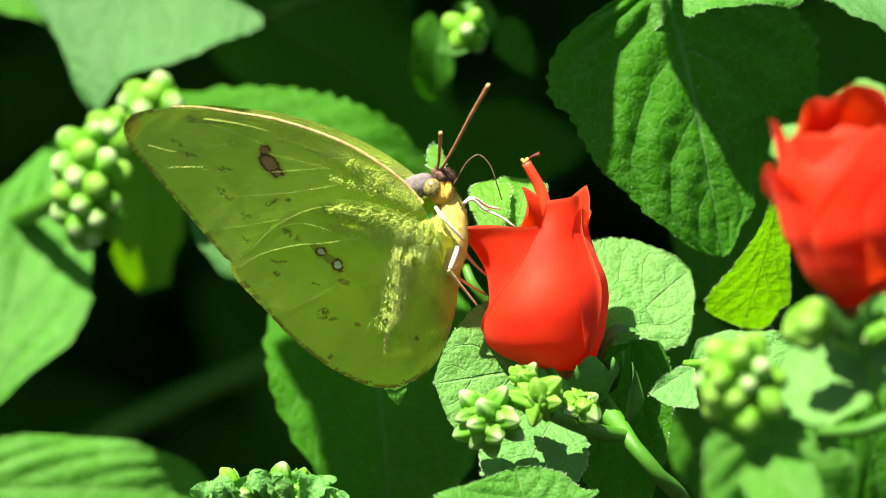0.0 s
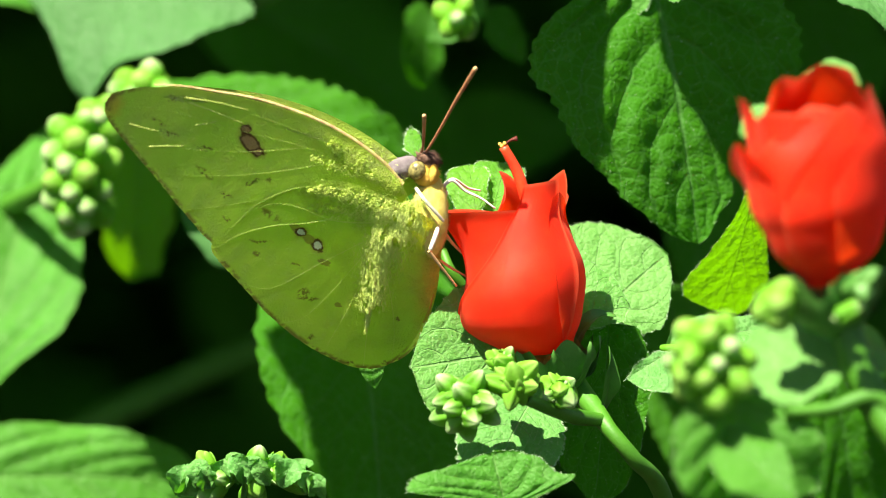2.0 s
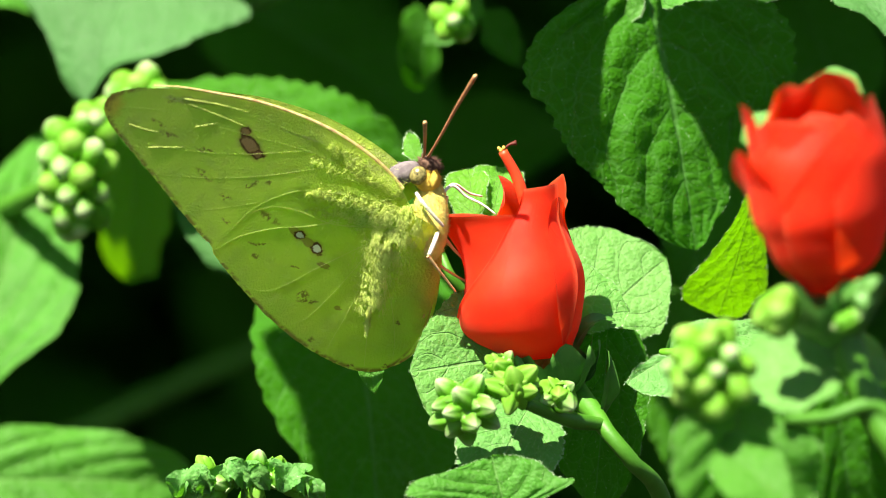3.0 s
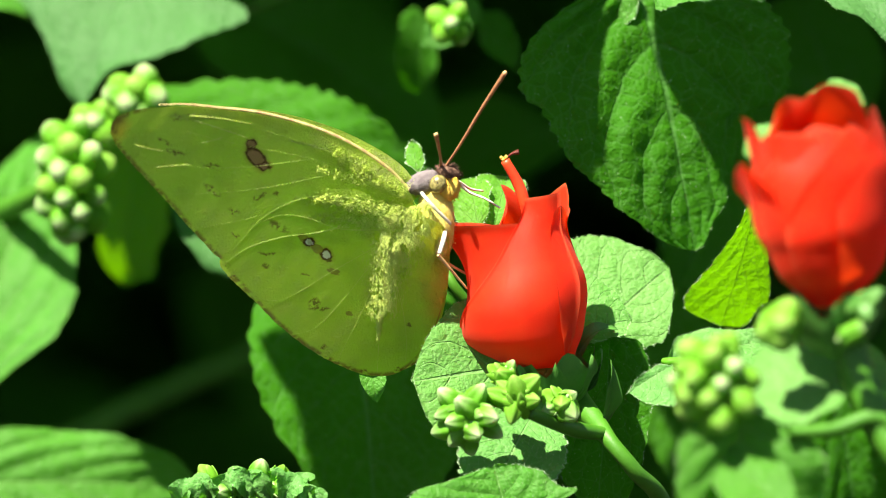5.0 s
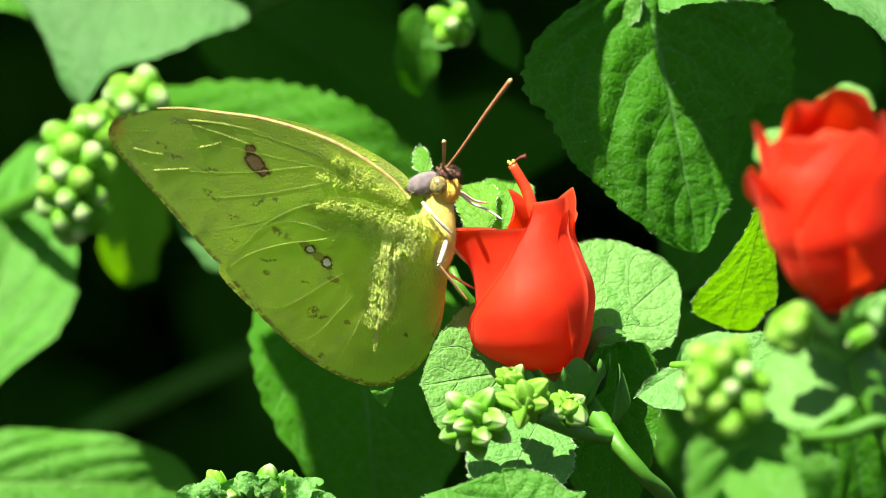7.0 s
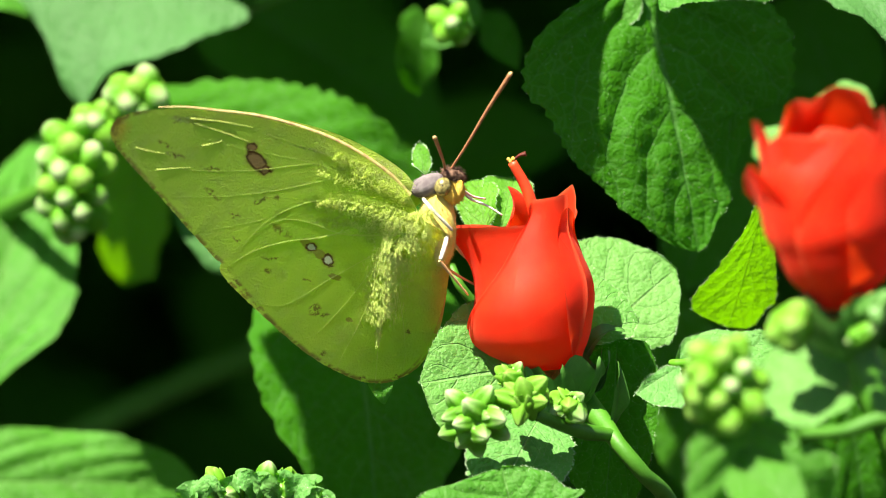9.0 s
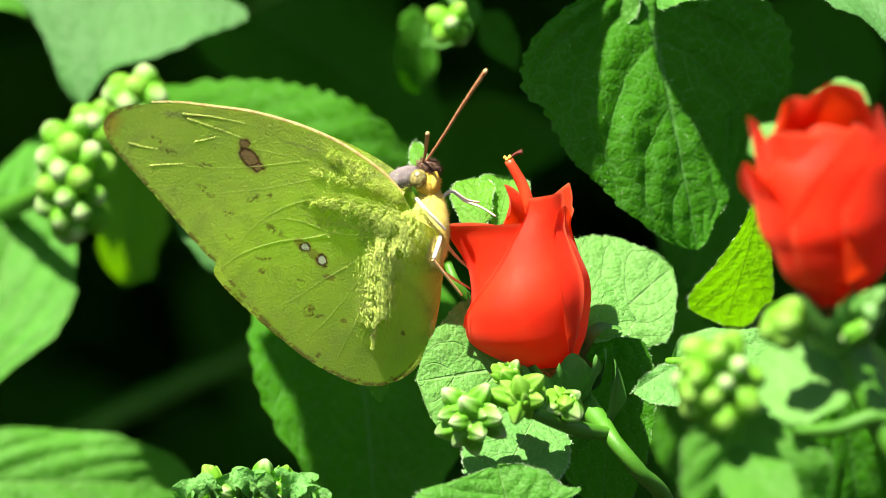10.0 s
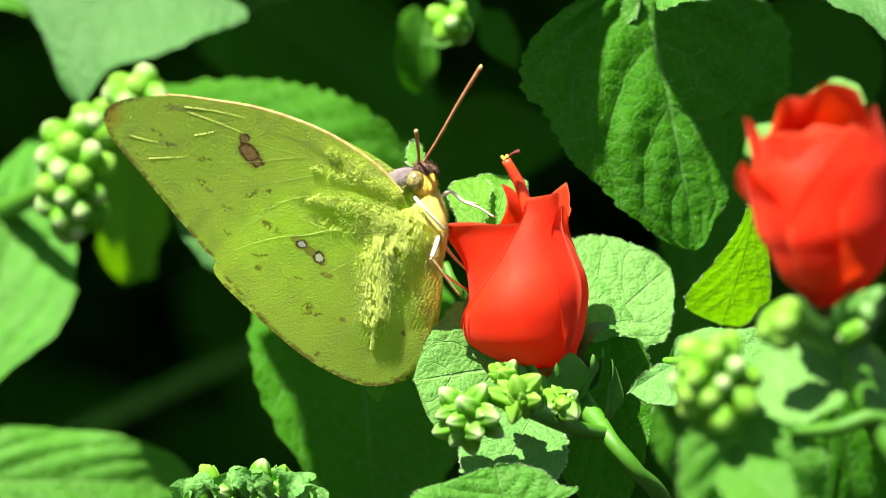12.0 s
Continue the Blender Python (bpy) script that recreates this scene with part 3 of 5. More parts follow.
leaf(shoot, (-2.4, 9.0, 7.8), (-2.8, 6.0, 11.3), 12, (-0.3, -0.7, 0.6), root=C0, prof=((0, 0.0, 0.0), (0.18, 0.7, 0.7), (0.23, 0.9, 0.8), (0.51, 0.9, 0.9), (0.78, 0.6, 0.5), (1, 0.0, 0.0)), seed=8, teeth=10, tooth=0.12, mat=LEAF_YOUNG, downy=1, cord=0, fold=0.3)
leaf(shoot, (4.1, 9.0, 2.0), (3.3, 9.0, 7.4), 12, (-0.2, -0.7, 0.6), root=C0, prof=((0, 0.0, 0.0), (0.15, 2.1, 1.0), (0.22, 2.2, 1.4), (0.55, 2.7, 1.8), (0.64, 2.5, 2.0), (0.91, 1.7, 1.3), (1, 0.0, 0.0)), seed=9, teeth=12, tooth=0.05, mat=LEAF_YOUNG, downy=1, cord=0, quilt=0.02)
leaf(shoot, (5.8, 10.0, 1.9), (7.3, 11.0, 7.6), 12, (0.0, -0.7, 0.6), root=C0, prof=((0, 0.0, 0.0), (0.22, 2.2, 1.3), (0.42, 2.5, 2.4), (0.66, 2.9, 2.3), (0.88, 2.0, 2.1), (0.99, 0.2, 0.9), (1, 0.0, 0.0)), seed=10, teeth=14, tooth=0.05, mat=LEAF_YOUNG, downy=1, cord=0)
leaf(shoot, (-7.4, 5.0, -12.6), (-6.7, 4.0, -16.6), 2.8, (0, -0.95, 0.2), root=C0, seed=11, teeth=6, downy=1)
leaf(shoot, (34.2, 10.0, 6.7), (30.3, 14.0, -8.6), 12, (0.35, -0.62, -0.75), root=C0, prof=((0, 0.0, 0.0), (0.18, 1.8, 1.0), (0.24, 2.4, 1.3), (0.43, 2.9, 2.2), (0.5, 3.1, 2.6), (0.69, 3.7, 3.6), (0.8, 3.1, 4.1), (0.89, 3.0, 4.3), (1, 0.0, 0.0)), seed=12, mat=LEAF_YOUNG, teeth=26, tooth=0.05, bend=0.02, fold=0.02, wave=0.02, downy=1, cord=0, nv=28)
bud_cluster(shoot, (3.1, -12.0, -17.9), (2.6, 1.7, 2.5), 13, 1, out=(-0.5, -0.7, -0.3), root=C0, length=4.2, pale=0.95, gapes=(0.0, 0.15), sharp=0.35, wide=0.29)
bud_cluster(shoot, (8.1, -11.0, -16.1), (1.5, 1.0, 1.2), 8, 2, out=(0, -0.5, 0.8), root=C0, pale=0.1, length=4.8, gapes=(0.0, 0.2), wide=0.24)
bud_cluster(shoot, (12.6, -8.0, -16.7), (1.3, 1.0, 0.9), 6, 12, out=(0.5, -0.6, 0.3), root=C0, pale=0.2, length=3.4, gapes=(0.1, 0.35), wide=0.33)
bud_cluster(shoot, (6.8, -9.0, -13.7), (1.0, 0.9, 0.9), 4, 13, out=(-0.3, -0.5, 0.8), root=C0, pale=0.1, length=3.0, gapes=(0.1, 0.4), wide=0.28)
bud_cluster(shoot, (-20.1, -2.0, -25.8), (7.0, 3.0, 2.4), 14, 3, root=C0, pale=0.8, length=3.2, gapes=(0.05, 0.35), sharp=0.2, wide=0.34)
rng_c = random.Random(33)
for k in range(26):
    u = -27.5 + k * 0.62 + rng_c.uniform(-0.6, 0.6)
    foot = V((u, -3.0 + rng_c.uniform(-2, 2), -27.8 + 1.6 * math.sin((u + 28.0) / 16.0 * math.pi)))
    way = V((rng_c.uniform(-0.7, 0.7), rng_c.uniform(-0.8, 0.2), 1.0)).normalized()
    leaf(shoot, foot, foot + way * rng_c.uniform(2.2, 3.4), rng_c.uniform(2.0, 3.0), (rng_c.uniform(-.6, .6), -0.7, 0.6), root=C0, seed=300 + k, teeth=6, tooth=0.08, wide=0.58, point=0.5, bend=0.25, fold=0.5, wave=0.10, curl=-0.15, nu=24, nv=10, mat=LEAF_DOWNY, downy=1)

# ---------------------------------------------------------------- the nearer shoot with the second flower
R0 = (44.6, -62.0, -19.3)
near_shoot = thing("flowering_shoot", R0, "nearer mallow shoot with a furled scarlet flower and knobbly buds", "plant", "mallow shoots")
flower(near_shoot, (40.0, -60.0, -6.8), (-0.11, -0.12, 1.0), 0, 1.12, ROSETTE, R0, column=False)
stem(near_shoot, [(41.1, -60.0, -8.5), (42.0, -60.0, -12.5), (44.6, -61.0, -18.2), (48.7, -62.0, -26.1), to_ground((48.7, -62.0, -26.1), (0.04, 0.05))], (1.6, 1.7, 1.7, 1.8, 3.4), R0, n=50)
stem(near_shoot, [(35.0, -64.0, -18.7), (39.6, -63.0, -18.4), (44.6, -62.0, -17.3), (48.7, -62.0, -23.8)], (0.6, 0.75, 0.95, 1.2), R0)
bud_cluster(near_shoot, (27.6, -66.0, -13.6), (3.8, 3.0, 4.4), 20, 4, root=R0, length=3.6, pale=0.35, wide=0.38, sepals=2)
bud_cluster(near_shoot, (34.3, -64.0, -7.8), (0.9, 0.9, 0.9), 6, 5, root=R0, length=4.0, pale=0.2, wide=0.4, sepals=3)
bud_cluster(near_shoot, (41.3, -66.0, -8.7), (0.5, 0.5, 0.5), 2, 15, root=R0, length=2.6, pale=1.0)
bud_cluster(near_shoot, (42.9, -66.0, -5.9), (0.9, 0.9, 0.9), 3, 16, root=R0, length=3.6, pale=0.0, mat=CALYX)
leaf(near_shoot, (41.2, -60.0, -14.8), (31.3, -66.0, -14.8), 12, (-0.2, -0.6, 0.75), root=R0, prof=((0, 0.0, 0.0), (0.16, 2.4, 3.4), (0.51, 3.5, 4.9), (0.63, 3.8, 4.4), (0.89, 2.8, 3.4), (1, 0.0, 0.0)), seed=21, mat=LEAF_DOWNY, teeth=14, tooth=0.06, cord=0, bend=0.05, quilt=0.016)
leaf(near_shoot, (30.2, -62.0, -16.4), (29.6, -74.0, -29.2), 12, (0.42, -0.9, 0.12), root=R0, prof=((0, 0.0, 0.0), (0.16, 4.7, 5.6), (0.4, 6.9, 7.2), (0.68, 7.8, 7.4), (1, 0.0, 0.0)), seed=22, mat=LEAF, teeth=16, tooth=0.04, cord=0, quilt=0.06, fold=0.35, wave=0.08, downy=1)
leaf(near_shoot, (39.7, -42.0, -11.5), (42.8, -44.0, -30.6), 12, (0.3, -0.9, -0.1), root=R0, prof=((0, 0.0, 0.0), (0.13, 4.7, 2.1), (0.42, 7.3, 4.3), (0.75, 6.4, 4.2), (1, 0.0, 0.0)), seed=23, mat=LEAF_DARK, teeth=16, tooth=0.03, cord=0, quilt=0.02, nv=24)
leaf(near_shoot, (43.5, -48.0, 14.4), (37.5, -50.0, 15.7), 12, (-0.2, -0.6, 0.7), root=R0, prof=((0, 0.0, 0.0), (0.26, 0.9, 1.4), (0.71, 0.7, 1.0), (1, 0.0, 0.0)), seed=25, mat=LEAF_DOWNY, teeth=8, tooth=0.08, cord=0)
leaf(near_shoot, (35.4, -50.0, 9.0), (30.9, -52.0, 9.5), 12, (-0.2, -0.6, 0.7), root=R0, prof=((0, 0.0, 0.0), (0.35, 0.6, 2.4), (0.76, 0.7, 2.2), (1, 0.0, 0.0)), seed=24, mat=LEAF_DOWNY, teeth=6, tooth=0.06, cord=0, bend=0.15)
leaf(near_shoot, (37.7, -50.0, 11.8), (35.2, -50.0, 14.1), 4, (-0.2, -0.6, 0.7), root=R0, prof=((0, 0.0, 0.0), (0.47, 1.2, 1.1), (0.63, 1.1, 1.5), (0.85, 0.8, 1.1), (0.94, 0.3, 0.9), (1, 0.0, 0.0)), seed=28, mat=LEAF_DOWNY, teeth=6, tooth=0.06, cord=0)
leaf(near_shoot, (36.1, -72.0, -27.8), (27.6, -78.0, -21.1), 8, (-0.1, -0.7, 0.7), root=R0, prof=((0, 0.0, 0.0), (0.38, 3.5, 2.9), (0.46, 4.2, 2.7), (0.82, 2.5, 1.9), (0.9, 2.1, 1.1), (1, 0.0, 0.0)), seed=26, mat=LEAF, teeth=14, tooth=0.06, cord=0, quilt=0.02, downy=1)
leaf(near_shoot, (37.2, -38.0, -9.0), (49.2, -50.0, -16.3), 6, (-0.1, -0.45, 0.9), root=R0, prof=((0, 0.0, 0.0), (0.2, 0.7, 0.8), (0.31, 0.7, 1.3), (0.6, 0.6, 1.5), (0.7, 0.4, 1.6), (1, 0.0, 0.0)), seed=27, mat=LEAF_DOWNY, teeth=18, tooth=0.04, cord=0, downy=1)

# ---------------------------------------------------------------- the branch with the large heart-shaped leaf
B0 = (20.8, 38.0, 31.0)
branch = thing("leafy_branch", B0, "mallow branch with one large toothed heart-shaped leaf hanging down", "plant", "leafy branches")
leaf(branch, (21.1, 26.0, 29.5), (27.4, 22.0, -0.1), 12, (0.32, -0.9, 0.12), root=B0, prof=((0, 0.0, 0.0), (0.03, 9.3, 6.6), (0.23, 12.9, 14.8), (0.31, 13.8, 15.2), (0.4, 13.4, 13.7), (0.49, 13.0, 13.0), (0.58, 8.7, 12.3), (0.69, 6.3, 10.0), (0.75, 5.4, 8.7), (0.8, 4.6, 8.0), (0.85, 4.1, 6.4), (0.92, 2.1, 4.5), (0.98, 1.0, 1.8), (1, -0.0, 0.0)), seed=31, mat=LEAF_DARK, teeth=26, tooth=0.03, nu=170, nv=50, quilt=0.032, pucker=0.009, wave=0.025, bend=0.05, fold=0.08, downy=0.3, cord=0)
leaf(branch, (19.3, 25.3, 30.7), (18.7, 16.0, 24.0), 12, (-0.05, -0.95, 0.2), root=B0, prof=((0, 0.0, 0.0), (0.35, 2.3, 1.7), (0.4, 2.3, 1.9), (0.73, 2.3, 2.4), (0.91, 1.5, 1.7), (0.96, 0.7, 1.5), (1, -0.0, 0.0)), seed=32, teeth=10, tooth=0.04, downy=1, cord=0)
leaf(branch, (22.8, 11.0, 28.5), (35.8, 14.0, 27.4), 12, (0.1, -0.8, 0.5), root=B0, prof=((0, 0.0, 0.0), (0.08, 1.3, 3.2), (0.17, 2.6, 3.0), (0.34, 2.8, 2.6), (0.63, 3.2, 1.3), (0.89, 0.9, 0.9), (1, 0.0, 0.0)), seed=33, teeth=16, tooth=0.05, downy=1, cord=0)
UP = SHEET.to_3x3().inverted() @ SUN_TO
stem(branch, [(21.1, 38.0, 28.7), (20.9, 42.0, 31.7), (23.7, 60.0, 36.6), (37.7, 260.0, 51.2), (58.5, 700.0, 51.4), to_ground((60.4, 760.0, 23.6), (0.05, 0.1))], (0.8, 0.9, 1.2, 3.5), B0, n=40)

# ---------------------------------------------------------------- the farther branch
L0 = (-37.5, 85.0, 15.5)
far_branch = thing("leafy_branch", L0, "farther mallow branch with broad toothed leaves and a bud spike", "plant", "leafy branches")
leaf(far_branch, (-33.3, 85.0, 34.7), (-40.7, 76.0, 16.0), 12, (-0.15, -0.8, 0.55), root=L0, prof=((0, 0.0, 0.0), (0.12, 7.6, 3.2), (0.2, 13.8, 5.3), (0.31, 12.0, 8.2), (0.55, 8.0, 11.7), (0.68, 5.1, 8.0), (0.8, 2.3, 5.3), (0.92, 0.9, 3.1), (1, 0.0, 0.0)), seed=41, mat=LEAF_PALE, teeth=18, tooth=0.03, fold=0.04, nv=30, cord=0)
leaf(far_branch, (-53.6, 72.0, -18.4), (-44.3, 64.0, 15.2), 12, (-0.05, -0.82, 0.56), root=L0, prof=((0, 0.0, 0.0), (0.08, 6.3, 3.1), (0.17, 7.6, 5.8), (0.26, 7.8, 8.1), (0.37, 8.1, 9.0), (0.46, 8.3, 8.3), (0.62, 5.8, 6.5), (0.72, 4.2, 4.9), (0.78, 3.4, 3.9), (0.9, 1.8, 1.7), (1, 0.0, 0.0)), seed=42, teeth=20, tooth=0.03, fold=0.08, nv=30, cord=0, quilt=0.015)
leaf(far_branch, (-36.0, 90.0, 16.2), (-36.9, 90.0, -3.9), 12, (0.45, -0.8, -0.3), root=L0, prof=((0, 0.0, 0.0), (0.22, 3.6, 4.1), (0.44, 4.2, 4.5), (0.49, 4.2, 4.6), (0.68, 4.1, 4.2), (0.75, 3.5, 4.0), (0.9, 3.2, 2.2), (0.96, 1.7, 0.9), (1, 0.0, 0.0)), seed=43, mat=LEAF_YOUNG, teeth=16, tooth=0.05, cord=0)
leaf(far_branch, (-28.9, 72.0, 9.6), (-24.0, 66.0, -2.9), 8, (-0.1, -0.85, 0.5), root=L0, prof=((0, 0.0, 0.0), (0.22, 4.0, 3.1), (0.32, 5.8, 3.3), (0.56, 5.0, 3.5), (0.78, 4.2, 2.6), (0.85, 3.3, 2.3), (0.97, 1.7, 0.5), (1, 0.0, 0.0)), seed=47, mat=LEAF_PALE, teeth=14, tooth=0.04, cord=0)
leaf(far_branch, (-32.7, 74.0, 14.1), (0.4, 62.0, 2.9), 18.0, (0.42, -0.9, 0.0), root=L0, seed=44, mat=LEAF_DARK, quilt=0.025, wave=0.05, wide=0.5, point=0.6)
leaf(far_branch, (-59.0, 64.0, -26.5), (-27.4, 56.0, -27.0), 12, (0.3, -0.9, 0.3), root=L0, prof=((0, 0.0, 0.0), (0.18, 5.5, 8.3), (0.38, 6.2, 8.8), (0.58, 5.8, 9.0), (0.74, 4.3, 7.2), (0.88, 3.1, 5.4), (0.96, 1.4, 2.2), (1, 0.0, 0.0)), seed=45, mat=LEAF, teeth=18, tooth=0.02, fold=0.05, cord=0, nv=30, quilt=0.02)
leaf(far_branch, (-54.2, 85.0, 30.9), (-47.1, 84.0, 26.4), 6.0, (0, -0.6, 0.8), root=L0, seed=46)
bud_cluster(far_branch, (-41.0, 58.0, 8.0), (3.4, 3, 6.2), 22, 6, root=L0, length=3.8, pale=0.7, wide=0.42, sepals=0)
bud_cluster(far_branch, (-33.8, 60.0, 17.2), (3.2, 2.4, 2.2), 11, 7, root=L0, length=3.7, pale=0.5, wide=0.42, sepals=0)
bud_cluster(far_branch, (-38.6, 60.0, 14.0), (1.8, 1.8, 2.0), 7, 8, root=L0, length=3.7, pale=0.5, wide=0.42, sepals=0)
stem(far_branch, [(-35.1, 66.0, 16.5), (-41.7, 66.0, 8.9), (-54.9, 100.0, 1.4), (-64.2, 160.0, -17.6), to_ground((-67.9, 180.0, -38.6), (-0.02, 0.1))], (0.9, 1.2, 2.0, 4.0), L0, n=40)

D0 = (-11.5, 55.0, -16.3)
low_branch = thing("leafy_branch", D0, "shaded mallow branch with a broad dark leaf", "plant", "leafy branches")
leaf(low_branch, (-10.9, 55.0, -3.7), (-7.4, 45.0, -33.6), 26.0, (0.25, -0.9, 0.3), root=D0, seed=51, mat=LEAF_DARK, teeth=10, tooth=0.025, quilt=0.02)
stem(low_branch, [(-14.1, 56.0, -5.6), (-11.7, 70.0, -2.5), (-5.5, 100.0, -7.7), (-4.2, 120.0, -34.3), to_ground((-4.2, 120.0, -36.9), (0.0, 0.1))], (0.8, 1.2, 1.8, 3.5), D0, n=30)
T0 = (2.3, 58.0, 25.2)
top_branch = thing("leafy_branch", T0, "mallow branch tip with small young leaves", "plant", "leafy branches")
leaf(top_branch, (-3.1, 82.0, 27.6), (-2.9, 60.0, 17.7), 12, (0.4, -0.9, -0.1), root=T0, prof=((0, 0.0, 0.0), (0.2, 1.4, 2.3), (0.53, 1.8, 2.9), (0.86, 1.1, 1.8), (1, 0.0, 0.0)), seed=61, mat=LEAF_DARK, teeth=8, tooth=0.04, cord=0)
leaf(top_branch, (3.6, 80.0, 26.9), (8.4, 56.0, 20.3), 12, (0.3, -0.85, 0.1), root=T0, prof=((0, 0.0, 0.0), (0.28, 2.3, 1.2), (0.42, 2.2, 1.9), (0.7, 1.9, 1.4), (0.77, 1.5, 1.2), (1, 0.0, 0.0)), seed=62, mat=LEAF_DARK, teeth=8, tooth=0.04, cord=0)
leaf(top_branch, (2.9, 72.0, 29.3), (-2.4, 54.0, 22.7), 12, (0.3, -0.9, 0.2), root=T0, prof=((0, 0.0, 0.0), (0.22, 2.8, 1.2), (0.37, 2.9, 2.0), (0.61, 3.1, 1.6), (0.79, 2.1, 1.2), (0.85, 1.8, 0.9), (1, -0.0, 0.0)), seed=63, mat=LEAF, teeth=8, tooth=0.04, cord=0)
bud_cluster(top_branch, (1.0, 52.0, 25.1), (1.6, 1.4, 1.6), 5, 64, root=T0, length=3.4, pale=0.4, wide=0.4, sepals=0)
stem(top_branch, [(1.0, 60.0, 28.4), (3.6, 80.0, 32.1), (8.7, 300.0, 52.6), (11.1, 720.0, 48.1), to_ground((11.4, 760.0, 23.6), (0.0, 0.1))], (0.8, 1.0, 3.5), T0, n=30)
G0 = (7.7, 130.0, 12.7)
shade_branch = thing("leafy_branch", G0, "mallow branch with broad leaves in deep shade", "plant", "leafy branches")
for k, (p, q, w) in enumerate((((-24.6, 150.0, 28.4), (-0.3, 140.0, 12.1), 21), ((-4.4, 160.0, 7.5), (15.3, 150.0, 13.6), 16), ((35.2, 90.0, 16.8), (26.7, 84.0, -5.1), 16), ((41.7, 110.0, 27.6), (46.7, 104.0, 11.8), 14), ((25.2, 75.0, -7.6), (28.3, 70.0, -29.1), 11), ((-18.0, 160.0, 34.1), (-5.7, 150.0, 25.0), 14))):
    leaf(shade_branch, p, q, w, (0.1, -0.8, 0.5), root=G0, seed=80 + k, mat=LEAF_DARK)
stem(shade_branch, [(-23.8, 106.0, 27.5), (7.7, 130.0, 40.0), (37.7, 180.0, 37.3), (90, 420, 60), to_ground((110, 600, -60), (0.0, 0.1))], (0.8, 1.2, 1.6, 2.4, 4.0), G0, n=40)
S0 = (-34.8, 240.0, -18.6)
bare = thing("bare_branch", S0, "blurred green slanting branch deep in the shrub", "branch")
stem(bare, [(-22.6, 240.0, -12.3), (-35.5, 236.0, -18.0), (-48.3, 232.0, -24.4), (-60.3, 228.0, -31.3), to_ground((-70.1, 225.0, -37.0), (-0.1, 0.0))], (1.1, 1.2, 1.4, 1.6, 3.0), S0)
stem(bare, [(-23.2, 240.0, -12.6), (-20.6, 250.0, -10.8), (-16.5, 270.0, -2.9)], (1.0, 0.9, 0.8), S0, name="side_shoot")
K0 = (46.7, 70.0, 26.7)
corner = thing("leafy_branch", K0, "mallow branch with a pale toothed leaf", "plant", "leafy branches")
leaf(corner, (40.3, 30.0, 30.8), (50.4, 20.0, 21.3), 12, (-0.1, -0.7, 0.7), root=K0, prof=((0, 0.0, 0.0), (0.18, 2.2, 2.7), (0.39, 4.9, 2.9), (0.6, 4.7, 2.0), (0.76, 4.6, 1.4), (0.83, 3.3, 1.1), (1, 0.0, 0.0)), seed=71, mat=LEAF_PALE, teeth=14, tooth=0.05, cord=0, downy=1)
stem(corner, [(42.7, 73.0, 31.6), (46.2, 90.0, 36.2), (56.6, 260.0, 51.2), (82.3, 700.0, 47.6), to_ground((84.9, 760.0, 23.6), (0.05, 0.1))], (0.8, 1.0, 3.5), K0, n=30)


# ---------------------------------------------------------------- unseen upper leaves, added to shade the branches below them
U0 = (10.0, 60.0, 110.0)
upper = thing("leafy_branch", U0, "unseen upper mallow branch added to shade the leaves below", "plant", "leafy branches")


def shade_leaves():
    """Unseen leaves added along the upper branch, each standing between the sun and a stretch of the branches below."""
    rng = random.Random(11)
    up = UP
    below = ((-9.8, 52.0, -10.0), (-5.2, 50.0, -12.4), (-8.7, 48.0, -18.7), (-2.7, 48.0, -18.7), (-7.0, 46.0, -25.5), (-0.9, 46.0, -26.1), (-1.5, 52.0, -12.5), (-5.8, 44.0, -32.3), (1.0, 50.0, -32.4),
             (4.9, 100.0, 15.7), (7.5, 100.0, 7.9), (13.9, 90.0, 1.4), (25.1, 70.0, -7.6), (23.7, 60.0, -21.4), (6.2, 95.0, 24.7), (16.5, 90.0, 12.3), (31.7, 80.0, 9.0),
             (32.8, 70.0, -2.5), (-33.9, 200.0, -12.5), (-41.8, 230.0, -8.5), (-25.5, 200.0, -13.9), (-34.4, 220.0, -22.6), (-48.6, 220.0, -4.2), (39.7, 90.0, 24.6), (44.5, 80.0, 11.6))
    for k, p in enumerate(below):
        q = Vector(p) + up * (100 + 14 * (k % 3))
        d = Vector((rng.uniform(-9, 9), rng.uniform(2, 9), rng.uniform(-3, 3)))
        leaf(upper, q - d, q + d, rng.uniform(14, 18), (rng.uniform(-.2, .2), -0.3, 0.95), root=U0, seed=200 + k, nu=40, nv=10, mat=LEAF_DARK)
    stem(upper, [(-40, 60, 84), (0, 70, 88), (40, 130, 80), (90, 420, 70), to_ground((90, 600, -60), (0.0, 0.1))], (0.8, 1.2, 1.6, 2.4, 4.0), U0, n=40)


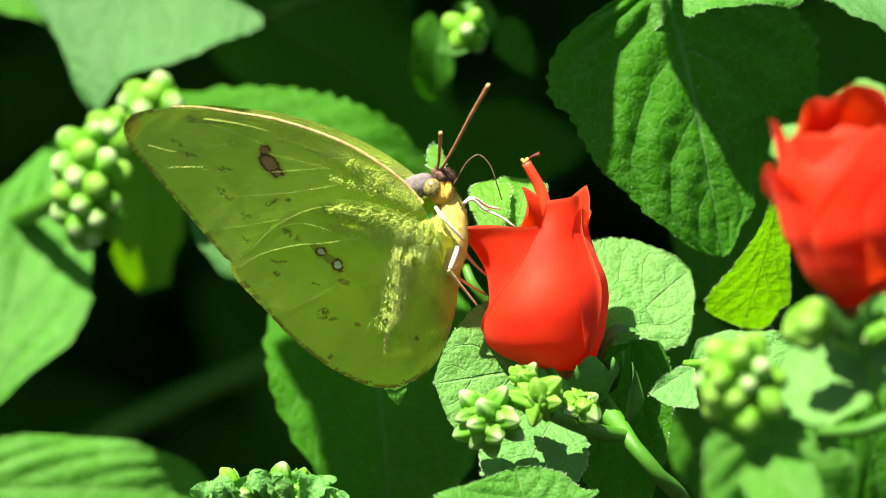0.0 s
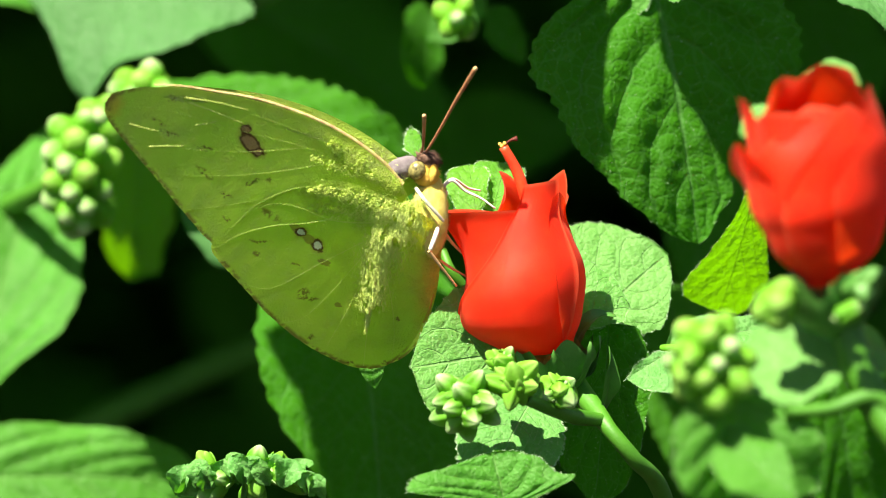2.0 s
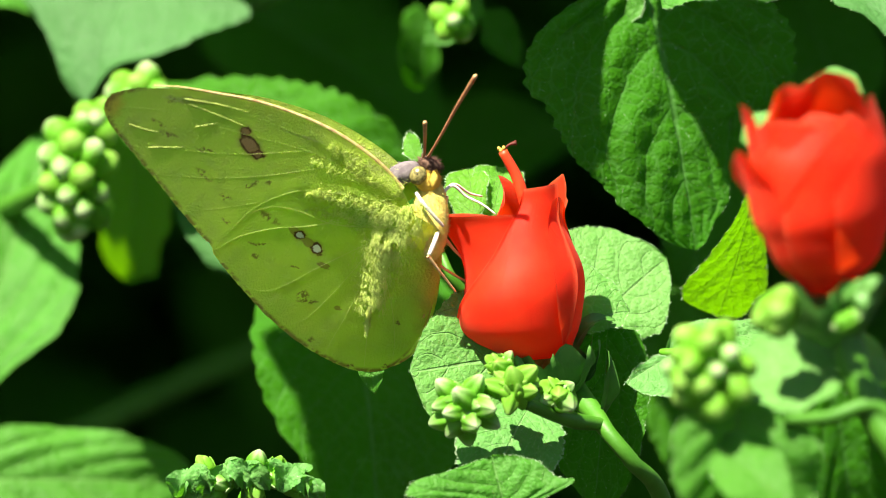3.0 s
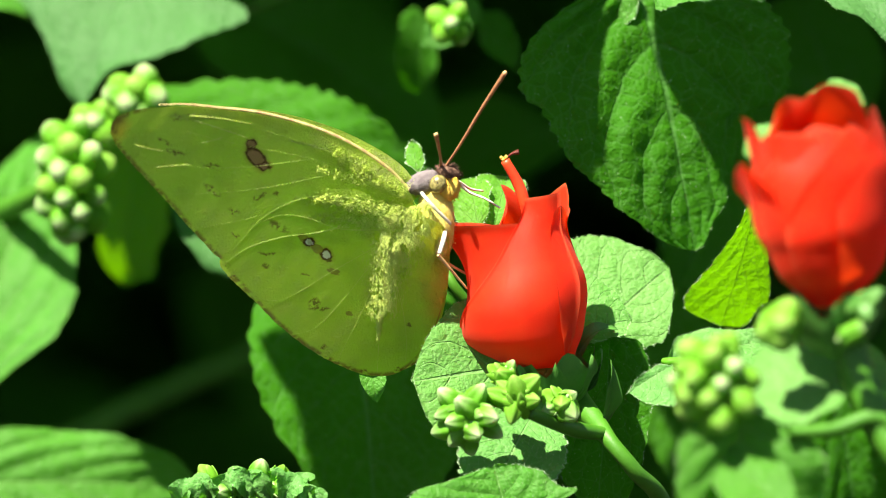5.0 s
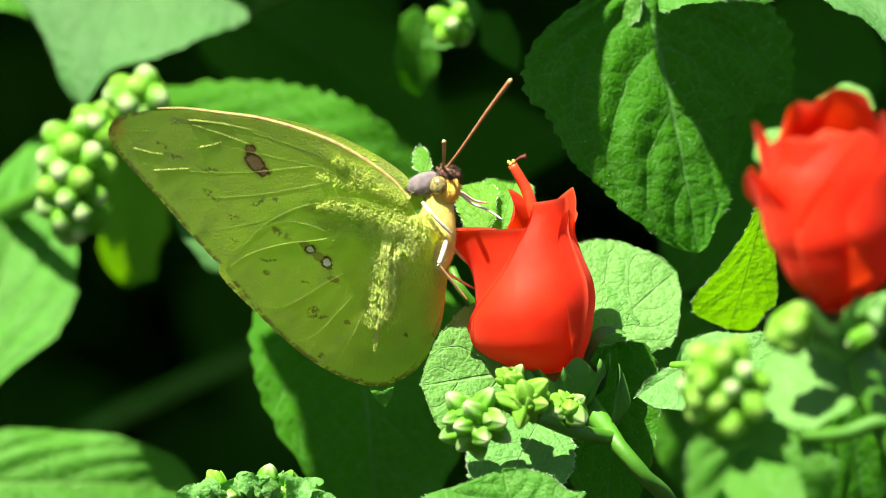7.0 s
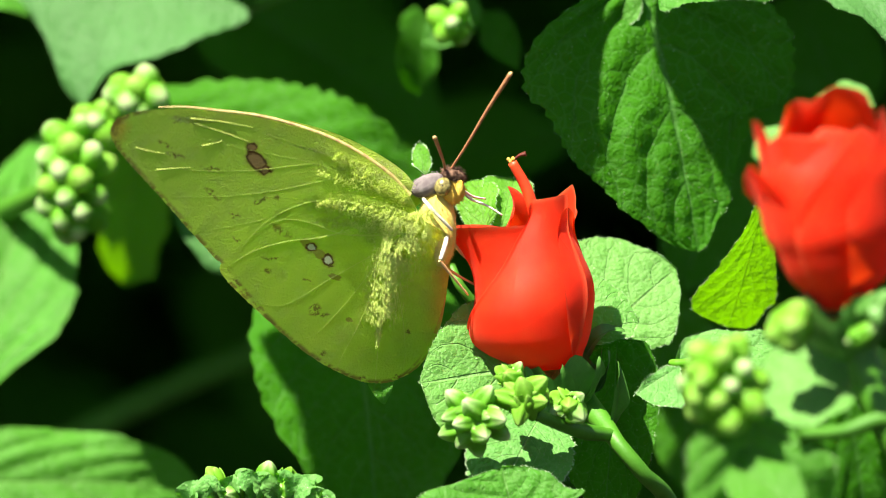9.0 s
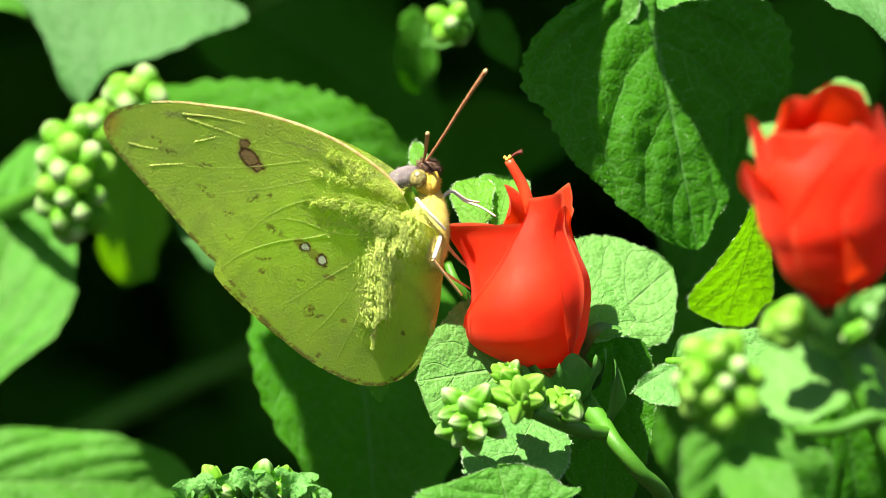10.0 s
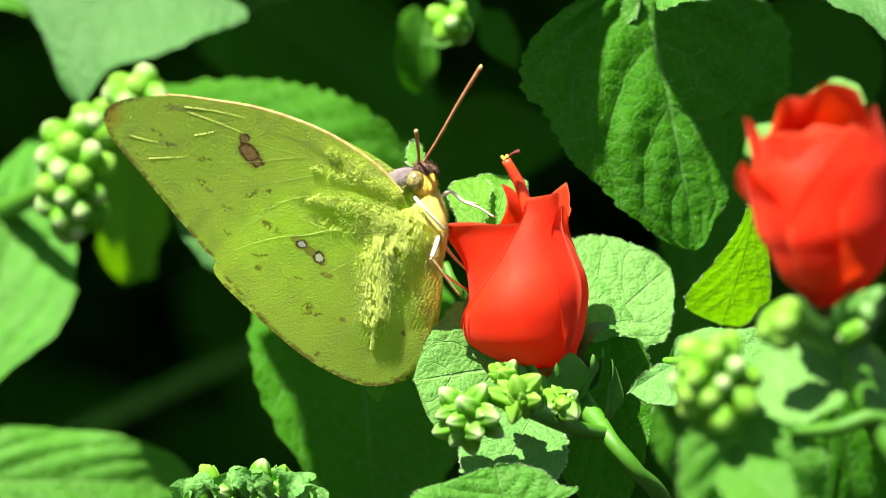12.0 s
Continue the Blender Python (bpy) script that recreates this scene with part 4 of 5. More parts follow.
shade_leaves()
# two unseen leaves added up-sun, outlined to cut the heart-shaped leaf's shadow edges
for p, q, k, outline in (((12.6, 22.0, 30.6), (13.2, 25.0, 0.1), 34, ((0, 0.0, 0.0), (0.02, 3.7, 3.0), (0.1, 5.6, 5.7), (0.32, 5.5, 6.4), (0.52, 5.2, 7.0), (0.72, 4.8, 6.5), (0.86, 4.4, 6.1), (0.95, 2.8, 2.4), (1, 0.0, 0.0))), ((31.1, 28.5, 32.0), (31.6, 24.0, 5.9), 35, ((0, 0.0, 0.0), (0.04, 3.6, 8.0), (0.1, 8.9, 8.4), (0.18, 9.2, 8.9), (0.32, 9.3, 8.8), (0.49, 9.4, 7.8), (0.55, 9.5, 7.0), (0.63, 9.1, 5.9), (0.73, 8.6, 4.1), (0.85, 8.1, 2.5), (0.95, 5.4, 1.0), (1, 0.0, 0.0)))):
    leaf(upper, V(p) + UP * 62, V(q) + UP * 62, 12, (0.32, -0.9, 0.12), root=U0, seed=k, prof=outline, teeth=20, tooth=0.01, cord=0, fold=0, bend=0, wave=0.01, mat=LEAF)


# ---------------------------------------------------------------- shaded depth of the shrub
def deep_leaves(name, count, seed, box, label):
    rng = random.Random(seed)
    (u0, u1), (d0, d1), (v0, v1) = box
    o = Vector(((u0 + u1) / 2, (d0 + d1) / 2, (v0 + v1) / 2))
    bm = bmesh.new()
    shapes = []
    for k in range(6):
        lb = leaf_mesh((0, 0, 0), (0, 38, 0), (0, 0, 1), 31, seed=k, nu=14, nv=4, teeth=7, bend=0.1)
        me = bpy.data.meshes.new("pattern_leaf")
        lb.to_mesh(me)
        lb.free()
        shapes.append(me)
    k = 0
    while k < count:
        e = [rng.uniform(-1, 1) for _ in range(3)]
        if sum(abs(q) ** 4 for q in e) > 1.0:
            continue
        k += 1
        p = Vector((e[0] * (u1 - u0), e[1] * (d1 - d0), e[2] * (v1 - v0))) / 2
        m = Matrix.Translation(p * MM) @ Euler((rng.uniform(-1.0, 0.5), rng.uniform(-0.6, 0.6), rng.uniform(0, 6.28))).to_matrix().to_4x4() @ Matrix.Scale(rng.uniform(0.8, 1.3), 4)
        me = shapes[k % 6].copy()
        me.transform(m)
        bm.from_mesh(me)
        bpy.data.meshes.remove(me)
    ob = part(name, bm, LEAF_DARK, None)
    ob.matrix_basis = SHEET @ local(*o)
    tagged(ob, label, "foliage", kind="stuff")


# foliage added above the view so that the gaps behind stay dark
deep_leaves("shrub_canopy", 2600, 5, ((-330, 330), (110, 700), (66, 330)), "dense unseen upper foliage added to keep sun off the shrub's depth")
# two unseen leaf masses, sized to block the sun from the branches behind
deep_leaves("shrub_roof", 150, 9, ((-26, 6), (86, 140), (72, 118)), "unseen mallow foliage added as a sun block over the shaded branches")
deep_leaves("shrub_roof", 330, 10, ((10, 95), (62, 135), (72, 118)), "unseen mallow foliage added as a sun block over the shaded branches")
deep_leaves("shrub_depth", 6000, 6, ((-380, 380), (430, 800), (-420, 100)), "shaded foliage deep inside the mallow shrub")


# ---------------------------------------------------------------- the butterfly
def wing_material(name, spots, streaks, margin, downs):
    """Sulphur wing underside: fine overlapping scales, brown-ringed spots, worn brown margin; thin enough to glow against the light."""
    n = Nodes(name)
    obj = n.coords("Object")
    xyz = n.split(obj)
    uv = n.split(n.coords("UV"))
    big = n.noise(obj, 120.0, 3.0)
    mid = n.noise(obj, 900.0, 3.0, 0.7)
    fine = n.noise(obj, 6500.0, 2.0)
    wob = n.math("MULTIPLY", n.math("SUBTRACT", n.noise(obj, 1700.0, 3.0, 0.7), 0.5), 0.0011)
    x, y = n.math("ADD", xyz[0], wob), n.math("ADD", xyz[1], n.math("MULTIPLY", wob, -1.0))
    col = n.mix(n.ramp(big, 0.3, 0.7), (0.48, 0.70, 0.07), (0.56, 0.76, 0.09))
    col = n.mix(n.math("MULTIPLY", fine, 0.4), col, (0.74, 0.80, 0.20))
    thru = n.mix(n.ramp(big, 0.3, 0.7), (0.68, 0.98, 0.07), (0.76, 0.99, 0.09))

    if spots is HIND_SPOTS:
        warm = n.math("MULTIPLY", n.ramp(x, 0.0004, 0.0032), 0.5)
        col, thru = n.mix(warm, col, (0.72, 0.52, 0.10)), n.mix(warm, thru, (0.85, 0.62, 0.08))

    def ellipse(cx, cy, rx, ry, turn):
        c, s = math.cos(radians(turn)), math.sin(radians(turn))
        dx, dy = n.math("SUBTRACT", x, cx * MM), n.math("SUBTRACT", y, cy * MM)
        a = n.math("MULTIPLY_ADD", dx, c / (rx * MM), n.math("MULTIPLY", dy, s / (rx * MM)))
        b = n.math("MULTIPLY_ADD", dy, c / (ry * MM), n.math("MULTIPLY", dx, -s / (ry * MM)))
        return n.math("SQRT", n.math("ADD", n.math("MULTIPLY", a, a), n.math("MULTIPLY", b, b)))

    # raised, furry patches where the scales stand up and catch the sun
    furry = 0.0
    for cx, cy, rx, ry, turn in downs:
        furry = n.math("MAXIMUM", n.ramp(ellipse(cx, cy, rx, ry, turn), 0.55, 1.1, 1.0, 0.0), furry)
    furry = n.math("MULTIPLY", furry, n.ramp(n.noise(obj, 1500.0, 4.0, 0.75), 0.36, 0.58))
    furry = n.math("MAXIMUM", furry, n.ramp(n.noise(obj, 420.0, 3.0, 0.6), 0.45, 0.7, 0.08, 0.32))
    pile = n.noise(obj, 4300.0, 3.0, 0.7)
    col = n.mix(n.math("MULTIPLY", furry, 0.8), col, n.mix(n.ramp(pile, 0.35, 0.65), (0.50, 0.58, 0.12), (0.80, 0.85, 0.34)))
    if spots is FORE_SPOTS:
        tip = n.math("MULTIPLY", n.ramp(ellipse(*APEX), 0.3, 1.1, 1.0, 0.0), 0.7)
        col, thru = n.mix(tip, col, (0.72, 0.48, 0.08)), n.mix(tip, thru, (0.90, 0.60, 0.06))
    for cx, cy, rx, ry, turn, core in spots:
        r = ellipse(cx, cy, rx, ry, turn)
        brown = (0.11, 0.045, 0.02) if core else (0.30, 0.17, 0.05)
        halo = n.math("MULTIPLY", n.ramp(r, 0.9, 1.7, 1.0, 0.0), 0.3 if core else 0.0)
        col, thru = n.mix(halo, col, (0.36, 0.22, 0.06)), n.mix(halo, thru, (0.40, 0.26, 0.06))
        ring = n.math("MULTIPLY", n.ramp(r, 0.85, 1.08, 1.0, 0.0), 0.95 if core else 0.6)
        col, thru = n.mix(ring, col, brown), n.mix(ring, thru, brown)
        if core:
            eye = n.ramp(r, core * 0.85, core, 1.0, 0.0)
            pale = (0.90, 0.90, 0.86) if spots is HIND_SPOTS else (0.44, 0.26, 0.12)
            col, thru = n.mix(eye, col, pale), n.mix(eye, thru, [c * 0.9 for c in pale])
    for cx, cy, rx, ry, turn in streaks:
        m = n.math("MULTIPLY", n.ramp(ellipse(cx, cy, rx, ry, turn), 0.4, 1.1, 1.0, 0.0), n.ramp(n.noise(obj, 2600.0, 2.0), 0.42, 0.56))
        col, thru = n.mix(n.math("MULTIPLY", m, 0.75), col, (0.16, 0.10, 0.02)), n.mix(n.math("MULTIPLY", m, 0.75), thru, (0.16, 0.11, 0.02))
    edge = n.math("MULTIPLY", n.ramp(uv[0], 0.968, 0.992), n.ramp(mid, 0.38, 0.56))
    edge = n.math("MULTIPLY", edge, n.math("MULTIPLY", n.ramp(uv[1], margin[0] - 0.02, margin[0] + 0.02), n.ramp(uv[1], margin[1] - 0.02, margin[1] + 0.02, 1.0, 0.0)))
    col, thru = n.mix(n.math("MULTIPLY", edge, 0.75), col, (0.22, 0.10, 0.035)), n.mix(n.math("MULTIPLY", edge, 0.75), thru, (0.26, 0.12, 0.03))
    nor = n.bump(n.math("MULTIPLY_ADD", mid, 0.5, fine), 0.55, 0.00022)
    nor = n.bump(pile, 1.0, n.math("MULTIPLY", furry, 0.0024), nor)
    return n.thin(col, thru, n.math("MULTIPLY_ADD", furry, -0.2, 0.62), 0.55, nor, 0.2)


def wing_relief(xy, bulges, cup, reach, fuzz=0.007):
    """Height of the wing's face at points of its plane: swellings near the body, a gentle cup, slight waves."""
    xy = np.asarray(xy, float)
    z = np.zeros(xy.shape[:-1])
    for (p, q, w, h, rough, h1) in bulges:
        p, q = np.array(p), np.array(q)
        t = np.clip(((xy - p) @ (q - p)) / ((q - p) @ (q - p)), 0, 1)
        d = np.linalg.norm(xy - p - t[..., None] * (q - p), axis=-1)
        g = np.exp(-(d / w) ** 2 * (0.6 + 0.4 * (d / w) ** 2))
        z += (h + (h1 - h) * t) * g * (1 - 0.75 * np.clip((t - 0.72) / 0.28, 0, 1) ** 2)
        if rough:
            a, b = xy[..., 0], xy[..., 1]
            z += rough * g * (np.sin(a * 9.1 + 1.9 * np.sin(b * 2.3)) * np.sin(b * 4.7 + 1.5 * np.sin(a * 3.1)) + 0.6 * np.sin(a * 14.3 + 2.1 * np.sin(b * 5.2)))
    z -= cup * (np.linalg.norm(xy, axis=-1) / reach) ** 2
    a, b = xy[..., 0], xy[..., 1]
    z += fuzz * (np.sin(a * 0.9 + 0.7 * np.sin(b * 0.8)) * np.sin(b * 0.7 + 0.4 * a) + 0.4 * np.sin(a * 2.1 - b * 1.7))
    return z


def wing_mesh(outline, bulges, cup, reach, rings=110, around=440):
    """A wing lying in its own plane, from its root to its slightly ragged outline."""
    line = np.array([p[:2] for p in spline([(*q, 0) for q in outline], around)])
    ragged = np.array([0.004 * noise.noise((j * 0.11, 3.0, 0.0)) + 0.005 * noise.noise((j * 0.45, 5.0, 0.0)) for j in range(around + 1)])
    f = 0.02 + 0.98 * np.arange(rings + 1) / rings
    xy = line[None] * f[:, None, None] * (1 + ragged[None, :] * f[:, None] ** 6)[..., None]
    pts = np.concatenate([xy, wing_relief(xy, bulges, cup, reach)[..., None]], axis=-1)
    bm = bmesh.new()
    grid(bm, pts.tolist())
    return bm


def vein_ridge(v, k, bulges, cup, reach, thick, thin):
    """One thin raised vein on a wing's face, tapering towards the margin."""
    bm = bmesh.new()
    path = [p.to_2d() for p in spline([(*q, 0) for q in v], 60)]
    rows = []
    for i, p in enumerate(path):
        t = path[min(i + 1, 60)] - path[max(i - 1, 0)]
        side = Vector((-t.y, t.x)).normalized()
        w = thick + (thin - thick) * (i / 60) ** 0.6
        w *= 1 + 0.25 * noise.noise((i * 0.3, k * 3.1, 0.0))
        cut = [p + side * w * c for c in (-1, -0.6, 0, 0.6, 1)]
        z = wing_relief(cut, bulges, cup, reach)
        sink = 0.5 * w * max(0.0, noise.noise((i * 0.12, k * 7.7, 2.0)))
        rows.append([(q.x, q.y, h - sink + w * up) for q, h, up in zip(cut, z, (-0.15, 0.42, 0.6, 0.42, -0.15))])
    grid(bm, rows)
    return bm


FORE = [(0.00, 0.13), (-0.61, 2.02), (-2.92, 4.73), (-8.40, 8.83), (-15.69, 11.96), (-21.15, 13.20), (-24.49, 13.82), (-27.25, 14.00), (-29.98, 13.92), (-31.86, 13.24), (-32.53, 12.00), (-31.98, 10.25), (-29.98, 7.43), (-26.64, 3.21), (-23.58, -0.81), (-21.03, -3.86), (-19.82, -4.88), (-13.25, -5.34), (-5.96, -2.73), (0.00, 0.13)]
HIND = [(0.00, -0.13), (-2.92, 1.45), (-7.17, 2.95), (-12.04, 2.92), (-16.30, 0.95), (-19.03, -1.89), (-20.49, -4.18), (-19.95, -5.53), (-18.12, -7.99), (-14.47, -12.25), (-10.83, -15.54), (-7.17, -17.84), (-4.73, -18.84), (-2.01, -18.89), (0.43, -17.21), (2.25, -13.64), (3.46, -8.83), (3.77, -4.92), (3.16, -2.26), (0.00, -0.13)]
FORE_RIDGES = [((-23.59, 12.13), (-20.66, 10.88), (-17.80, 9.57)), ((-22.80, 9.49), (-21.58, 9.64), (-20.54, 9.88)), ((-24.02, 12.69), (-20.66, 12.06), (-17.31, 11.10)), ((-29.81, 9.87), (-28.28, 9.33), (-26.76, 8.93)), ((-27.67, 7.17), (-25.54, 7.18), (-24.02, 7.11))]
FORE_VEINS = [((-0.36, 1.34), (-5.35, 5.20), (-10.83, 8.06), (-18.12, 11.09), (-24.19, 13.34)), ((-0.36, 1.22), (-5.96, 4.34), (-10.83, 6.54), (-18.12, 8.72), (-26.64, 11.46), (-31.19, 11.87)), ((-10.83, 6.54), (-18.73, 6.29), (-26.64, 7.32), (-30.77, 8.68)), ((-8.40, 4.69), (-15.69, 3.71), (-21.76, 3.61), (-27.25, 4.11)), ((-5.96, 3.16), (-13.25, 1.21), (-19.34, 0.12), (-23.89, -0.32)),
              ((0.12, 0.51), (-1.34, 3.26), (-5.03, 6.69), (-10.83, 10.03), (-17.51, 12.40))]
HIND_VEINS = [((-0.18, -0.50), (-3.53, 0.46), (-7.17, 2.03), (-11.74, 2.38), (-16.30, 0.50), (-19.03, -2.34)), ((-0.79, -1.77), (-5.35, -1.88), (-8.40, -1.40), (-11.74, 0.09), (-14.47, 0.59), (-17.51, -0.38)), ((-8.40, -1.40), (-10.83, -1.77), (-14.47, -1.97), (-18.12, -2.95), (-20.31, -4.32)),
              ((-0.97, -2.54), (-2.92, -6.29), (-3.53, -10.82), (-3.77, -14.74), (-3.95, -18.65)), ((-4.73, -4.16), (-9.01, -6.39), (-14.47, -9.18), (-17.51, -8.57)), ((-4.43, -5.50), (-7.78, -9.79), (-10.83, -12.79), (-13.25, -13.35)), ((-4.01, -6.84), (-5.96, -11.91), (-7.78, -15.68), (-8.40, -17.14)), ((-2.31, -7.00), (-1.09, -12.35), (-0.79, -15.66), (-0.97, -18.26))]
HIND_BULGE = [((-0.61, -0.59), (-2.19, -4.39), 2.5, 0.26, 0.035, 0.48), ((-2.19, -4.39), (-3.53, -12.53), 1.9, 0.30, 0.045, 0.56), ((-2.31, -0.12), (-10.83, 2.55), 1.3, 0.27, 0.030, 0.19), ((1.46, -1.77), (2.43, -12.67), 2.6, 0.42, 0.020, 0.27)]
HIND_DOWN = [(*(-2.67, -1.19), 4.0, 3.4, 0), (*(-3.16, -7.44), 2.5, 5.6, -12), (*(-3.77, -12.90), 0.5, 2.0, -6), (*(-7.78, 1.36), 5.8, 1.1, -11), (*(-8.40, -0.23), 3.2, 1.0, -8)]
FORE_DOWN = [(*(-2.92, 3.41), 5.2, 1.5, -30), (*(-5.96, 5.13), 4.0, 1.2, -25), (*(-10.83, 8.06), 3.5, 0.25, -18), (*(-23.58, 12.50), 3.0, 0.5, -8)]
APEX = (*(-31.98, 12.21), 1.9, 2.1, 0)
FORE_BULGE = [((-0.18, 0.67), (-7.17, 5.24), 1.5, 0.58, 0.020, 0.38), ((-1.22, 1.94), (-10.83, 8.72), 0.8, 0.32, 0.000, 0.06)]
# spots: centre, half-widths, turn, share of the pale core (0: none)
FORE_SPOTS = [(*(-17.45, 8.85), 0.58, 0.66, 0, 0.62), (*(-16.91, 7.23), 1.55, 0.86, -52, 0.76), (*(-16.06, 6.18), 0.62, 0.55, 0, 0.66)]
FORE_STREAKS = [(*(-25.55, 8.61), 1.2, 0.35, -20), (*(-21.76, 6.77), 1.4, 0.4, -18), (*(-21.64, 3.93), 1.3, 0.45, -45), (*(-26.76, 9.97), 1.0, 0.3, -35), (*(-19.34, 1.29), 0.7, 0.5, -30), (*(-16.54, 2.69), 1.2, 0.25, 25), (*(-19.03, -1.56), 1.0, 0.25, -40), (*(-25.42, 12.54), 0.5, 0.5, 0), (*(-14.65, 2.96), 0.6, 0.25, 20)]
HIND_SPOTS = [(*(-10.46, -3.64), 0.85, 0.5, -40, 0), (*(-11.98, -2.25), 0.8, 0.45, -50, 0), (*(-11.38, -2.77), 0.60, 0.56, 0, 0.62), (*(-9.55, -4.37), 0.60, 0.82, 20, 0.68), (*(-8.70, -6.35), 0.8, 0.28, -18, 0), (*(-7.05, -11.36), 0.32, 0.32, 0, 0)]
HIND_STREAKS = [(*(-14.77, -0.62), 1.6, 0.5, -35), (*(-11.74, -6.60), 0.9, 0.3, -30), (*(-15.69, -3.70), 1.4, 0.25, -5), (*(-10.83, -9.84), 0.8, 0.8, 0), (*(-10.22, -10.56), 1.4, 0.3, -5), (*(-16.00, -5.10), 0.6, 0.4, -20), (*(-5.47, -18.19), 0.5, 0.4, 0), (*(-1.58, -18.41), 0.5, 0.3, 0), (*(-9.86, -15.03), 0.5, 0.4, 0), (*(-0.61, -13.19), 0.3, 0.3, 0)]
FOREWING = wing_material("forewing_scales", FORE_SPOTS, FORE_STREAKS, (0.40, 0.80), FORE_DOWN)
HINDWING = wing_material("hindwing_scales", HIND_SPOTS, HIND_STREAKS, (0.33, 0.74), HIND_DOWN)
nv_ = Nodes("wing_vein")
VEIN = nv_.thin((0.70, 0.78, 0.26), (0.80, 0.96, 0.16), 0.68, 0.5, nv_.bump(nv_.noise(nv_.coords("Object"), 5000.0), 0.4, 0.0002), 0.3)
nh_ = Nodes("wing_down")
WING_DOWN = nh_.thin((0.76, 0.84, 0.22), (0.78, 0.94, 0.12), 0.30, 0.5, nh_.bump(nh_.noise(nh_.coords("Object"), 5000.0), 0.2, 0.0001), 0.3)
COSTA = plain("costa_tan", (0.42, 0.24, 0.12), (0.62, 0.54, 0.22), 1100.0, 0.6, 0.4, 0.0002)
FUR = plain("yellow_fur", (0.66, 0.50, 0.11), (0.76, 0.64, 0.20), 900.0, 0.8, 0.8, 0.0003, 0.15)
BELLY = plain("orange_belly", (0.60, 0.36, 0.06), (0.68, 0.46, 0.12), 600.0, 0.8, 0.6, 0.0003, 0.15)
FACE = plain("face_yellow", (0.66, 0.38, 0.05), (0.74, 0.50, 0.11), 900.0, 0.8, 0.8, 0.0003, 0.15)
COLLAR = plain("grey_collar", (0.15, 0.12, 0.13), (0.27, 0.23, 0.23), 900.0, 0.8, 0.8, 0.0003, 0.15)
TUFT = plain("brown_tuft", (0.07, 0.035, 0.025), (0.30, 0.17, 0.12), 1500.0, 0.8, 0.8, 0.0003, 0.15)
EYE = plain("eye_olive", (0.12, 0.10, 0.035), (0.32, 0.27, 0.09), 2600.0, 0.25, 0.1, 0.0001, 0.6)
PUPIL = plain("eye_dark", (0.03, 0.02, 0.01), (0.05, 0.04, 0.02), 900.0, 0.3)
FEELER = plain("feeler_brown", (0.24, 0.10, 0.045), (0.36, 0.17, 0.08), 1500.0, 0.5)
FEELER_TIP = plain("feeler_tip", (0.62, 0.36, 0.16), (0.70, 0.45, 0.22), 900.0, 0.6)
LEG = plain("leg_white", (0.58, 0.52, 0.42), (0.70, 0.66, 0.58), 900.0, 0.6)
SHIN = plain("leg_buff", (0.66, 0.38, 0.17), (0.74, 0.50, 0.26), 900.0, 0.6)
TONGUE = plain("tongue_brown", (0.10, 0.06, 0.03), (0.16, 0.10, 0.06), 900.0, 0.5)

# the plane in which the near wings lie: it leans over towards the light
WING_N = Vector((0.20, -0.90, -0.40)).normalized()
WING_X = (Vector((1, 0, 0)) - WING_N * WING_N.x).normalized()
WING_Y = WING_N.cross(WING_X)
M0 = (-2.7, -5.0, 4.2)


def hairs(bm, centre, axes, count, length, seed, thick=0.035):
    """Short tapering hairs standing on a rounded body."""
    rng = random.Random(seed)
    a, b, c = (Vector(x) for x in axes)
    for _ in range(count):
        d = Vector((rng.gauss(0, 1), rng.gauss(0, 1), rng.gauss(0, 1))).normalized()
        p = Vector(centre) + a * d.x + b * d.y + c * d.z
        o = (a.normalized() * d.x + b.normalized() * d.y + c.normalized() * d.z + Vector((rng.uniform(-.4, .4), rng.uniform(-.4, .4), rng.uniform(-.6, .1)))).normalized()
        s = o.orthogonal().normalized() * thick
        t = o.cross(s)
        vs = [bm.verts.new((p + w) * MM) for w in (s, -s * 0.5 + t, -s * 0.5 - t)] + [bm.verts.new((p + o * length * rng.uniform(0.6, 1.2)) * MM)]
        for f in ((0, 1, 3), (1, 2, 3), (2, 0, 3)):
            bm.faces.new([vs[k] for k in f])


# standing hair: from, to, half-width, count
HIND_FUZZ = (((-0.61, -0.59), (-2.92, -4.98), 2.6, 2600), ((-2.61, -4.35), (-3.53, -12.13), 1.7, 2400), ((-3.65, -10.81), (-3.89, -14.59), 0.3, 260), ((-1.40, -0.20), (-10.83, 2.55), 0.9, 900), ((-2.31, -0.77), (-9.01, -0.82), 0.9, 700), ((-0.18, 0.67), (0.85, -4.00), 1.5, 1300))
FORE_FUZZ = (((-0.85, 1.79), (-8.47, 7.27), 0.8, 1000), ((-2.99, 2.97), (-10.5, 5.3), 0.6, 380))


